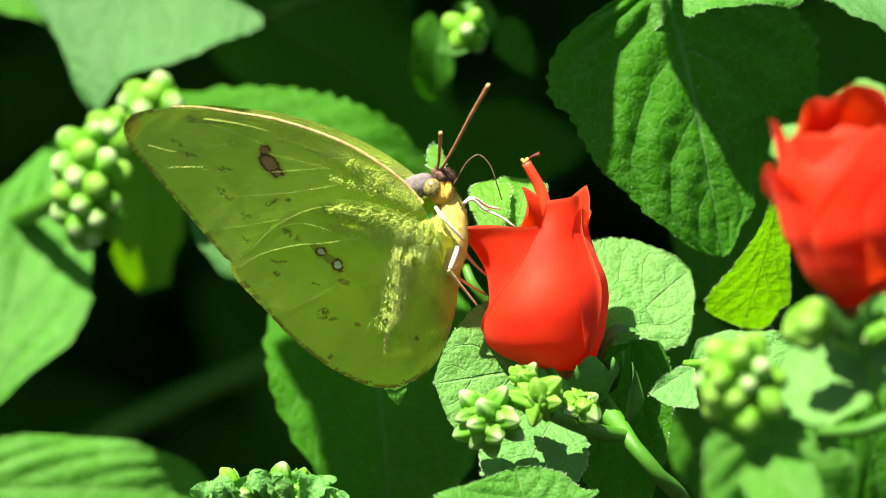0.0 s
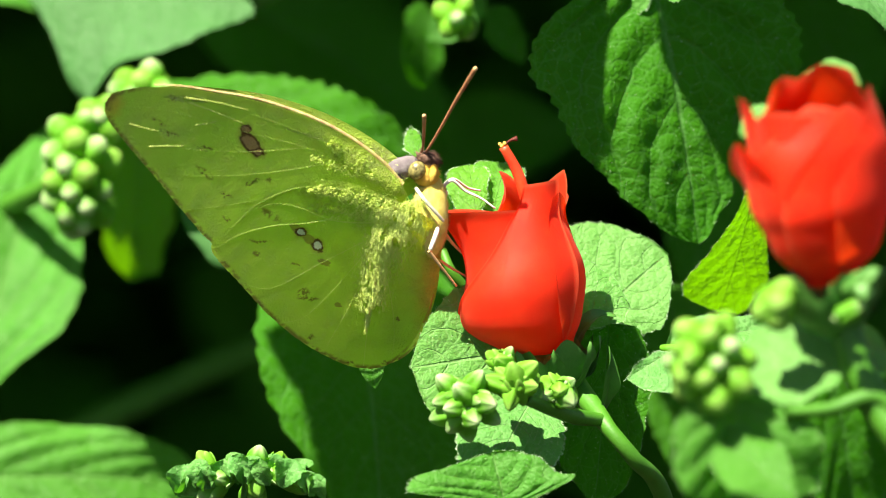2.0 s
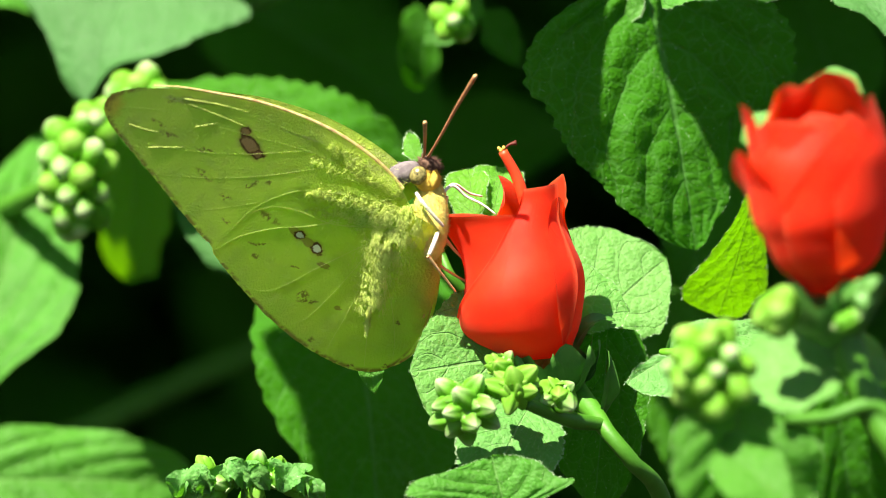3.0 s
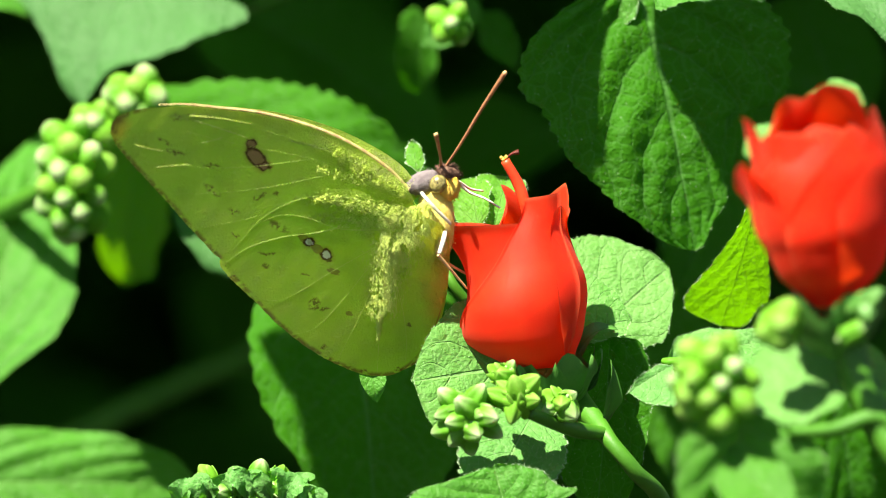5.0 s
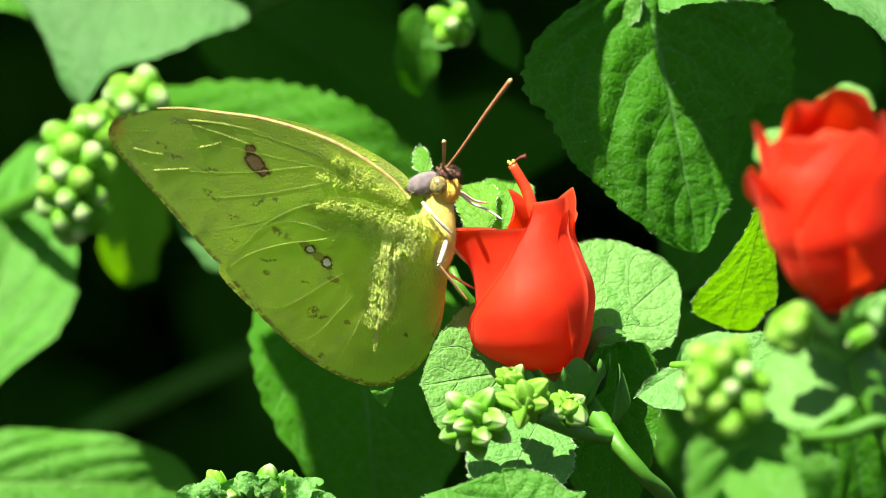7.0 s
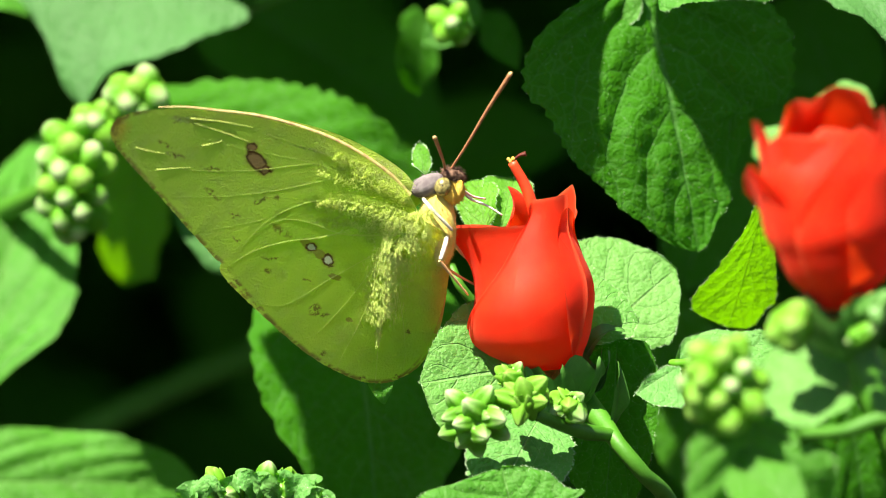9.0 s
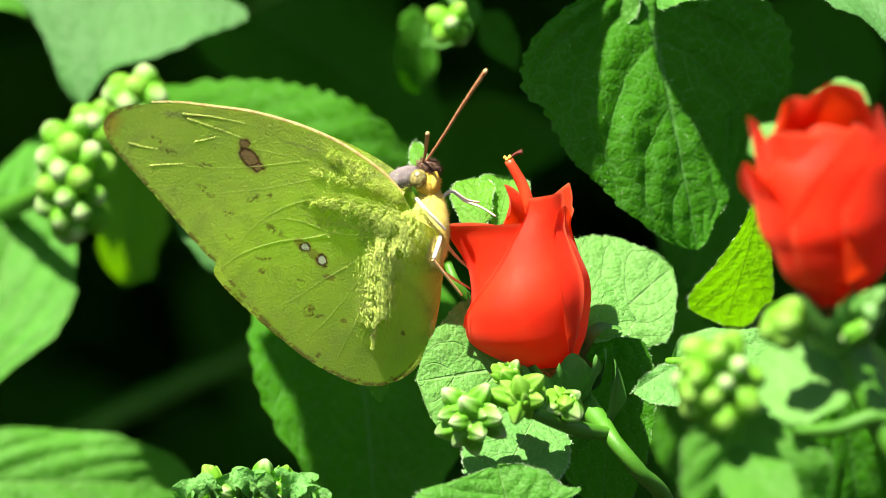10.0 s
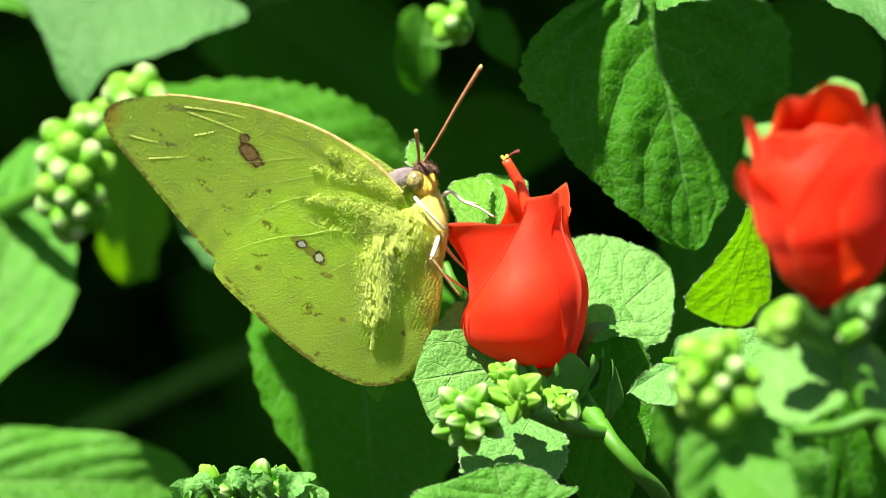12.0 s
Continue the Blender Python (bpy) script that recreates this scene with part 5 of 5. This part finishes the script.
def wing_fuzz(patches, shape, seed):
    """Short standing hairs in ragged patches on a wing's face."""
    rng = random.Random(seed)
    bm = bmesh.new()
    for p, q, w, count in patches:
        side = (Vector(q) - Vector(p)).normalized()
        for _ in range(int(count * 1.8)):
            t = rng.random() ** 1.1
            off = rng.gauss(0, 0.62) * (1.15 - 0.55 * t)
            c = Vector(p).lerp(Vector(q), t) + Vector((-side.y, side.x)) * off * w
            if noise.noise((c.x * 1.1, c.y * 0.8, 4.0)) + 0.5 * noise.noise((c.x * 4.0, c.y * 2.4, 9.0)) < 0.3 * t - 0.34:
                continue
            base = Vector((c.x, c.y, wing_relief((c.x, c.y), *shape)[()] + 0.01))
            way = Vector((side.x + rng.uniform(-.6, .3), side.y + rng.uniform(-.6, .3), rng.uniform(0.4, 1.5))).normalized()
            sd = Vector((-way.y, way.x, 0)).normalized() * 0.026
            v = [bm.verts.new(k * MM) for k in (base + sd, base - sd, base + Vector((0, 0, 0.04)), base + way * rng.uniform(0.2, 0.5))]
            for f in ((0, 1, 3), (1, 2, 3), (2, 0, 3)):
                bm.faces.new([v[k] for k in f])
    return bm


def build_butterfly():
    bf = thing("butterfly", M0, "pale yellow-green sulphur butterfly with closed wings feeding on the scarlet flower", "butterfly")
    o = Vector(M0)

    def L(p):
        return Vector(p) - o

    plane = Matrix((WING_X, WING_Y, WING_N)).transposed().to_4x4()
    lift = Matrix.Translation(WING_N * 0.55 * MM)
    parts = {}
    shape_f, shape_h = (FORE_BULGE, -0.7, 34.0), (HIND_BULGE, 0.3, 22.0)
    fore = part("forewing", wing_mesh(FORE, *shape_f), FOREWING, bf, "yellow-green forewing with a brown ringed spot and worn brown margin", at=plane)
    hind = part("hindwing", wing_mesh(HIND, *shape_h), HINDWING, bf, "yellow-green hindwing with two white-centred spots", at=lift @ plane)
    for k, v in enumerate(FORE_VEINS):
        part("vein", vein_ridge(v, k, *shape_f, 0.05, 0.008), VEIN, fore)
    for k, v in enumerate(FORE_RIDGES):
        part("scale_ridge", vein_ridge(v, 40 + k, *shape_f, 0.10, 0.04), WING_DOWN, fore, "pale raised row of scales")
    for k, v in enumerate(HIND_VEINS):
        part("vein", vein_ridge(v, k, *shape_h, 0.12 if k < 4 else 0.06, 0.02 if k < 4 else 0.008), VEIN, hind)
    edge = [(*q, -h) for q, h in zip(FORE[1:8], (0.30, 0.28, 0.22, 0.16, 0.1, 0.07, 0.04))]
    part("costa", tube(bmesh.new(), edge, (0.30, 0.26, 0.2, 0.14, 0.1, 0.06), 8, 80), COSTA, fore, "thickened pinkish-brown front edge")
    part("wing_hair", wing_fuzz(HIND_FUZZ, shape_h, 8), WING_DOWN, hind, "pale silky hair on the wing base", smooth=False)
    part("wing_hair", wing_fuzz(FORE_FUZZ, shape_f, 9), WING_DOWN, fore, "pale standing scales along the front edge", smooth=False)
    # the far pair stands a little open behind the near one
    open_fore = Matrix.Translation((1.2 * MM, 2.4 * MM, 1.7 * MM)) @ Matrix.Rotation(radians(-38), 4, "Z") @ Matrix.Rotation(radians(-3), 4, "Y")
    open_hind = Matrix.Translation((-0.6 * MM, 2.2 * MM, 0.6 * MM)) @ Matrix.Rotation(radians(-10), 4, "Z") @ Matrix.Rotation(radians(-2), 4, "Y")
    for src in (fore, hind):
        ob = new(src.name.split(".")[0], src.data)
        ob.parent, ob.matrix_basis = bf, (open_fore if src is fore else open_hind) @ src.matrix_basis
        ob["label"] = "far wing, standing slightly open"
        parts["fore" if src is fore else "hind"] = [src, ob]
    bm = bmesh.new()
    blob(bm, L((-0.3, -2.2, 3.1)), ((1.9, 0, 0.2), (0, 1.9, 0), (-0.3, 0, 4.6)), rings=16, sides=24)
    hairs(bm, L((-0.3, -2.2, 3.1)), ((1.9, 0, 0.2), (0, 1.9, 0), (-0.3, 0, 4.6)), 1500, 0.34, 3, 0.022)
    part("thorax", bm, FUR, bf, "furry yellow thorax")
    bm = bmesh.new()
    blob(bm, L((-0.5, -0.5, -2.3)), ((1.1, 0, 0), (0, 1.1, 0), (0.1, -2.0, 6.0)), 0, 0, 18, 18, 0.3)
    part("abdomen", bm, BELLY, bf, "orange-yellow abdomen between the wings")
    head = new("head")
    head.parent, head.empty_display_size = bf, 0.002
    pivot = L((-1.6, -3.0, 5.7))
    head.matrix_basis = Matrix.Translation(pivot * MM)
    head["label"] = "small head with olive eyes and a grey collar"

    def H(p):
        return Vector(p) - o - pivot

    bm = bmesh.new()
    ax = ((1.9, 0, 0.75), (0, 1.25, 0), (-0.5, 0, 1.1))
    blob(bm, H((-1.6, -2.9, 6.8)), ax, rings=12, sides=16)
    hairs(bm, H((-1.6, -2.9, 6.8)), ax, 260, 0.3, 4, 0.03)
    part("collar", bm, COLLAR, head, "grey-mauve furry collar")
    bm = bmesh.new()
    blob(bm, H((0.9, -3.0, 6.3)), ((1.35, 0, 0), (0, 1.2, 0), (0, 0, 1.5)), rings=12, sides=16)
    hairs(bm, H((0.9, -3.0, 6.3)), ((1.35, 0, 0), (0, 1.2, 0), (0, 0, 1.5)), 420, 0.4, 5, 0.03)
    part("face", bm, FACE, head, "orange-yellow face")
    bm = bmesh.new()
    blob(bm, H((1.0, -3.3, 7.9)), ((1.25, 0, -0.35), (0, 1.0, 0), (0.2, 0, 0.8)), rings=10, sides=14)
    hairs(bm, H((1.0, -3.3, 7.9)), ((1.25, 0, -0.35), (0, 1.0, 0), (0.2, 0, 0.8)), 260, 0.5, 6, 0.04)
    part("crown", bm, TUFT, head, "brown tufted crown")
    part("eye", blob(bmesh.new(), H((-0.1, -4.0, 6.6)), ((0.95, 0, 0.1), (0, 0.8, 0), (0, 0, 1.0)), rings=14, sides=20), EYE, head, "olive compound eye")
    bm = bmesh.new()
    for k, (du, dv, r) in enumerate(((-0.05, 0.12, 0.09), (-0.42, 0.28, 0.05), (0.3, 0.3, 0.05), (-0.2, -0.3, 0.05))):
        c = H((-0.1, -4.0, 6.6)) + Vector((du, -math.sqrt(max(0, 1 - du * du - dv * dv)) * 0.79, dv))
        blob(bm, c, ((r, 0, 0), (0, 0.06, 0), (0, 0, r)), rings=6, sides=8)
    part("eye_marks", bm, PUPIL, head, "dark marks of the eye")
    part("palp", blob(bmesh.new(), H((1.6, -3.8, 6.4)), ((0.5, 0, -0.1), (0, 0.5, 0), (0.1, 0, 1.05)), rings=10, sides=12), FACE, head, "orange-yellow palp")
    for name, pts in (("antenna", ((0.6, -3.7, 8.3), (2.2, -5.0, 11.1), (4.4, -6.5, 15.3), (6.5, -8.0, 19.0))), ("antenna", ((0.1, -3.1, 8.0), (-0.1, -4.5, 9.0), (-0.7, -6.5, 10.3), (-1.3, -9.0, 11.5)))):
        b0 = H(pts[0])
        ant = part(name, tube(bmesh.new(), [H(p) - b0 for p in pts], (0.14, 0.15, 0.17, 0.21, 0.25), 8, 60), FEELER, head, "thin ringed brown antenna", at=Matrix.Translation(b0 * MM))
        end = H(pts[-1]) - b0
        d = (H(pts[-1]) - H(pts[-2])).normalized()
        x, y, z = frame_of(d, (0, -1, 0.2))
        bm = ant.data
        tip = blob(bmesh.new(), end, (x * 0.24, z * 0.24, d * 0.3), rings=6, sides=8)
        me = bpy.data.meshes.new("antenna_tip")
        tip.to_mesh(me)
        tip.free()
        merged = bmesh.new()
        merged.from_mesh(bm)
        n0 = len(merged.faces)
        merged.from_mesh(me)
        for k, f in enumerate(merged.faces):
            f.smooth = True
            f.material_index = 1 if k >= n0 else 0
        merged.to_mesh(bm)
        merged.free()
        bpy.data.meshes.remove(me)
        bm.materials.append(FEELER_TIP)
        ant["rest"] = [*end.normalized(), *(b0 * MM)]
        parts.setdefault("antennae", []).append(ant)
    t0 = H((1.7, -3.7, 6.3))
    arch = ((1.7, -3.7, 6.3), (2.5, -4.1, 7.7), (3.6, -4.5, 9.6), (4.7, -4.7, 10.3), (5.9, -4.7, 9.3), (6.8, -4.5, 7.2), (7.3, -3.5, 5.7))
    parts["tongue"] = part("proboscis", tube(bmesh.new(), [H(p) - t0 for p in arch], (0.09, 0.07, 0.05), 7, 30), TONGUE, head, "thin dark arched proboscis", at=Matrix.Translation(t0 * MM))
    legs = (
        (LEG, ((-1.9, -4.5, 5.8), (-1.0, -5.2, 4.7), (0.4, -4.8, 3.3), (1.2, -4.0, 2.5)), (0.22, 0.21, 0.19, 0.15)),
        (LEG, ((0.7, -3.1, 2.2), (0.5, -4.6, 1.0), (0.0, -5.4, -0.7)), (0.2, 0.28, 0.23)),
        (SHIN, ((-0.1, -5.5, -0.8), (1.0, -4.5, -2.1), (2.9, -2.6, -4.3)), (0.19, 0.16, 0.11)),
        (SHIN, ((0.4, -1.4, -1.3), (1.9, 0.2, -2.2), (3.7, 2.2, -3.1)), (0.18, 0.16, 0.12)),
        (SHIN, ((1.0, -0.9, 1.6), (2.3, 0.5, 0.1), (4.1, 2.0, -1.4)), (0.22, 0.18, 0.12)),
        (LEG, ((0.2, -2.2, 5.3), (1.7, -1.8, 6.9), (3.2, -1.3, 5.9), (4.9, -1.5, 5.2), (6.5, -1.5, 4.2)), (0.2, 0.18, 0.15, 0.12, 0.10)),
        (LEG, ((0.2, -1.2, 5.5), (1.7, -0.0, 7.1), (3.4, 1.4, 6.3), (4.7, 2.0, 6.1)), (0.18, 0.16, 0.13, 0.10)),
        (LEG, ((1.1, -0.8, 5.8), (1.1, -0.8, 4.3), (1.0, -0.7, 2.6)), (0.2, 0.18, 0.15)),
    )
    for mat, pts, radii in legs:
        part("leg", tube(bmesh.new(), [L(p) for p in pts], radii, 8, 20), mat, bf)
    parts["head"] = head
    return bf, parts


butterfly, bf_parts = build_butterfly()


# ---------------------------------------------------------------- what moves
SWAY = [(0, 0.32, 0.83, -0.04), (0.5, -1.50, 3.07, 0.20), (1, -0.36, 0.54, -0.01), (1.5, -0.19, 1.26, -0.00), (2, -1.17, 1.18, 0.13), (2.5, -1.75, 1.45, 0.35), (3, -0.86, 1.01, 0.08), (5, -0.34, 0.32, 0.09), (5.5, 0.00, -0.00, 0.00), (6, 0.04, 0.35, -0.01), (6.5, -0.02, 0.19, 0.05), (7, 0.48, -0.00, -0.12), (9, 0.37, 0.15, 0.01), (9.5, 0.23, 0.18, -0.01), (10, 0.08, 0.34, 0.03), (10.5, 0.08, 0.30, -0.07), (11, 0.08, 0.25, -0.02), (11.5, -0.19, 0.45, 0.02), (12, -0.20, 0.29, 0.03)]
NEAR_SWAY = [(0, 0.77, 0.99, 0.05), (0.5, -1.39, 3.97, -0.27), (1, -0.24, 1.13, 0.14), (1.5, -0.07, 1.67, 0.40), (2, -1.29, 1.86, -0.18), (2.5, -1.96, 2.04, -0.17), (3, -1.08, 1.22, 0.48), (5, -0.37, 0.31, 0.06), (5.5, 0.00, -0.00, 0.00), (6, 0.02, 0.36, 0.07), (6.5, -0.02, 0.29, -0.08), (7, 0.56, -0.03, 0.02), (9, 0.54, 0.12, -0.05), (9.5, 0.26, 0.20, 0.07), (10, 0.05, 0.38, 0.19), (10.5, 0.09, 0.36, 0.06), (11, 0.10, 0.26, 0.10), (11.5, -0.22, 0.45, 0.00), (12, -0.20, 0.33, -0.05)]
BRANCH_SWAY = [(0, 1.17, 0.14, 0.09), (0.5, 2.06, -0.08, 7.16), (1, 0.74, 0.61, -0.05), (1.5, 0.61, -0.14, 0.76), (2, 0.71, 0.47, 2.07), (2.5, 0.53, 0.74, 2.75), (3, 0.32, -0.01, 1.26), (5, -0.21, 0.04, -0.05), (5.5, 0.00, -0.00, 0.00), (6, 0.03, -0.13, 0.08), (6.5, -0.02, 0.04, -0.05), (7, 0.10, -0.09, 0.02), (9, 0.13, -0.04, 0.09), (9.5, -0.03, -0.11, -0.22), (10, -0.02, 0.13, -0.07), (10.5, 0.00, -0.00, 0.00), (11, -0.11, 0.03, -0.17), (11.5, -0.11, 0.04, -0.05), (12, -0.09, 0.00, 0.02)]
BUTTERFLY = [(0, -0.65, -0.50, -1.27, 2.72, -2.35), (0.5, -2.56, 1.59, -2.75, 1.92, -2.93), (1, -1.15, -0.74, -1.46, 3.27, -4.29), (1.5, -0.83, 0.23, -0.86, 3.55, -2.83), (2, -1.72, 0.24, -1.56, 3.12, -2.43), (2.5, -2.35, 0.34, -3.47, 2.66, -2.18), (3, -1.36, 0.02, -1.49, 3.99, -3.83), (5, -0.40, 0.26, -0.84, -0.07, 0.26), (5.5, 0.00, 0.00, 0.00, 0.00, 0.00), (6, -0.14, 0.11, -1.19, -2.55, 0.86), (6.5, -0.53, -0.17, -0.58, 0.83, -1.54), (7, -0.40, -0.64, -2.01, 0.98, -2.05), (9, -0.33, -0.36, -2.26, 0.23, -0.60), (9.5, -0.66, -0.39, -3.79, 1.07, -1.49), (10, -0.95, -0.31, -6.12, -0.13, -1.04), (10.5, -1.09, -0.37, -5.21, 0.63, -1.28), (11, -1.09, -0.46, -4.59, 1.70, -1.77), (11.5, -0.98, -0.17, -1.13, 3.27, -2.61), (12, -1.12, -0.26, -8.00, 0.47, -0.58)]
HEAD = [(0, -2.27, 1.24), (0.5, -1.83, 1.35), (1, -2.18, 1.27), (1.5, -1.78, 1.16), (2, -1.81, 1.09), (2.5, -1.57, 1.22), (3, -1.73, 1.06), (5, -0.01, 0.10), (5.5, 0.00, 0.00), (6, 0.56, 0.05), (6.5, 0.16, 0.55), (7, -0.18, 1.01), (9, 0.32, 0.47), (9.5, -0.76, 1.17), (10, -1.57, 1.38), (10.5, -1.58, 1.42), (11, -1.30, 1.20), (11.5, -0.10, 0.49), (12, -1.77, 1.11)]
FEELER_A = [(0, 0.1, 17.3), (0.5, -2.2, 16.0), (1, -1.6, 17.3), (1.5, -1.8, 17.0), (2, -0.8, 17.0), (2.5, -1.2, 17.5), (3, -0.8, 18.6), (5, -3.7, 5.7), (5.5, -1.7, 3.6), (6, -2.7, 0.1), (6.5, -3.9, 4.5), (7, -7.7, 7.9), (9, -3.7, 4.1), (9.5, -7.3, 10.1), (10, -7.2, 12.1), (10.5, -8.1, 13.3), (11, -6.2, 13.2), (11.5, 3.5, 4.2), (12, -4.0, 9.4)]
FEELER_B = [(0, -30.2, -5.2), (0.5, -32.6, -6.7), (1, -31.9, -5.0), (1.5, -30.5, -5.5), (2, -28.1, -4.6), (2.5, -26.7, -4.4), (3, -28.1, -2.9), (5, -15.5, 0.5), (5.5, 0.0, 0.0), (6, -0.1, -11.8), (6.5, -6.9, 1.0), (7, -31.5, 6.8), (9, -5.5, 0.7), (9.5, -35.4, 10.6), (10, -39.9, 8.6), (10.5, -46.9, 8.4), (11, -44.5, 8.7), (11.5, -3.2, 0.3), (12, -20.7, 7.2)]
FOREWING_TURN = [(0, 2.00, 0.74, -0.78), (0.5, 0.38, 0.26, -1.69), (1, 0.75, 0.44, -0.60), (1.5, 1.37, 0.53, -0.49), (2, 1.75, 0.68, -0.57), (2.5, 1.08, 0.45, -0.57), (3, 0.98, 0.43, -0.29), (5, 0.42, 0.15, -0.15), (5.5, 0.00, 0.00, 0.00), (6, -0.92, -0.34, 0.06), (6.5, 0.55, 0.16, -0.64), (7, 1.22, 0.41, -1.00), (9, 0.50, 0.17, -0.52), (9.5, 1.39, 0.51, -0.87), (10, 1.23, 0.50, -0.65), (10.5, 1.00, 0.41, -0.71), (11, 1.21, 0.47, -0.80), (11.5, 1.92, 0.68, -0.88), (12, 1.85, 0.78, -0.50)]
HINDWING_TURN = [(0, 0.71, -0.55, 4.46), (0.5, 1.03, -0.72, 5.95), (1, 1.68, -0.54, 2.67), (1.5, 1.05, -0.41, 2.48), (2, 1.28, -0.55, 2.89), (2.5, 1.19, -0.68, 4.06), (3, 1.91, -0.48, 1.67), (5, 0.15, -0.15, 1.16), (5.5, 0.00, 0.00, 0.00), (6, -0.51, -0.04, 2.47), (6.5, -0.23, -0.19, 5.03), (7, 0.10, -0.41, 6.16), (9, 0.06, -0.34, 4.65), (9.5, 0.56, -0.65, 5.82), (10, 1.11, -0.91, 5.11), (10.5, 1.15, -0.88, 6.10), (11, 1.04, -0.84, 6.34), (11.5, 0.57, -0.49, 4.82), (12, 0.70, -0.52, 0.13)]


def swayed(where, u, v, turn):
    return SHEET @ local(where[0] + u, where[1], where[2] + v) @ Matrix.Rotation(radians(turn), 4, "Y")


def feeler_pose(ant, turn, tilt):
    """A feeler turned in the picture's plane and tipped towards the camera about its own foot."""
    rest = ant["rest"]
    side = Vector((rest[2], 0, -rest[0])).normalized()
    foot = Matrix.Translation(rest[3:6])
    return foot @ Matrix.Rotation(radians(-turn), 4, "Y") @ Matrix.Rotation(radians(tilt), 4, side)


def motions():
    walk(shoot, [(t, swayed(C0, u, v, r)) for t, u, v, r in SWAY])
    walk(near_shoot, [(t, swayed(R0, u, v, r)) for t, u, v, r in NEAR_SWAY])
    walk(branch, [(t, swayed(B0, u, v, r)) for t, u, v, r in BRANCH_SWAY])
    walk(butterfly, [(t, SHEET @ local(M0[0] + u, M0[1], M0[2] + v) @ pose(0, 0, 0, rx, ry, rz)) for t, u, v, rx, ry, rz in BUTTERFLY])
    head = bf_parts["head"]
    p = head.matrix_basis.translation.copy()
    walk(head, [(t, Matrix.Translation(p) @ local(u, 0, v)) for t, u, v in HEAD])
    for ant, rows in zip(bf_parts["antennae"], (FEELER_A, FEELER_B)):
        walk(ant, [(t, feeler_pose(ant, turn, tilt)) for t, turn, tilt in rows])
    for wings, rows in ((bf_parts["fore"], FOREWING_TURN), (bf_parts["hind"], HINDWING_TURN)):
        for wing in wings:
            rest = wing.matrix_basis.copy()
            walk(wing, [(t, pose(0, 0, 0, rx, ry, rz) @ rest) for t, rx, ry, rz in rows])
    tongue = bf_parts["tongue"]
    foot = tongue.matrix_basis.translation.copy()
    walk(tongue, [(t, Matrix.Translation(foot) @ Matrix.Rotation(radians(back), 4, "Z") @ Matrix.Rotation(radians(down), 4, "Y")) for t, down, back in ((0, 0, 0), (0.1, 30, 50), (0.2, 50, 110), (12, 50, 110))])


motions()
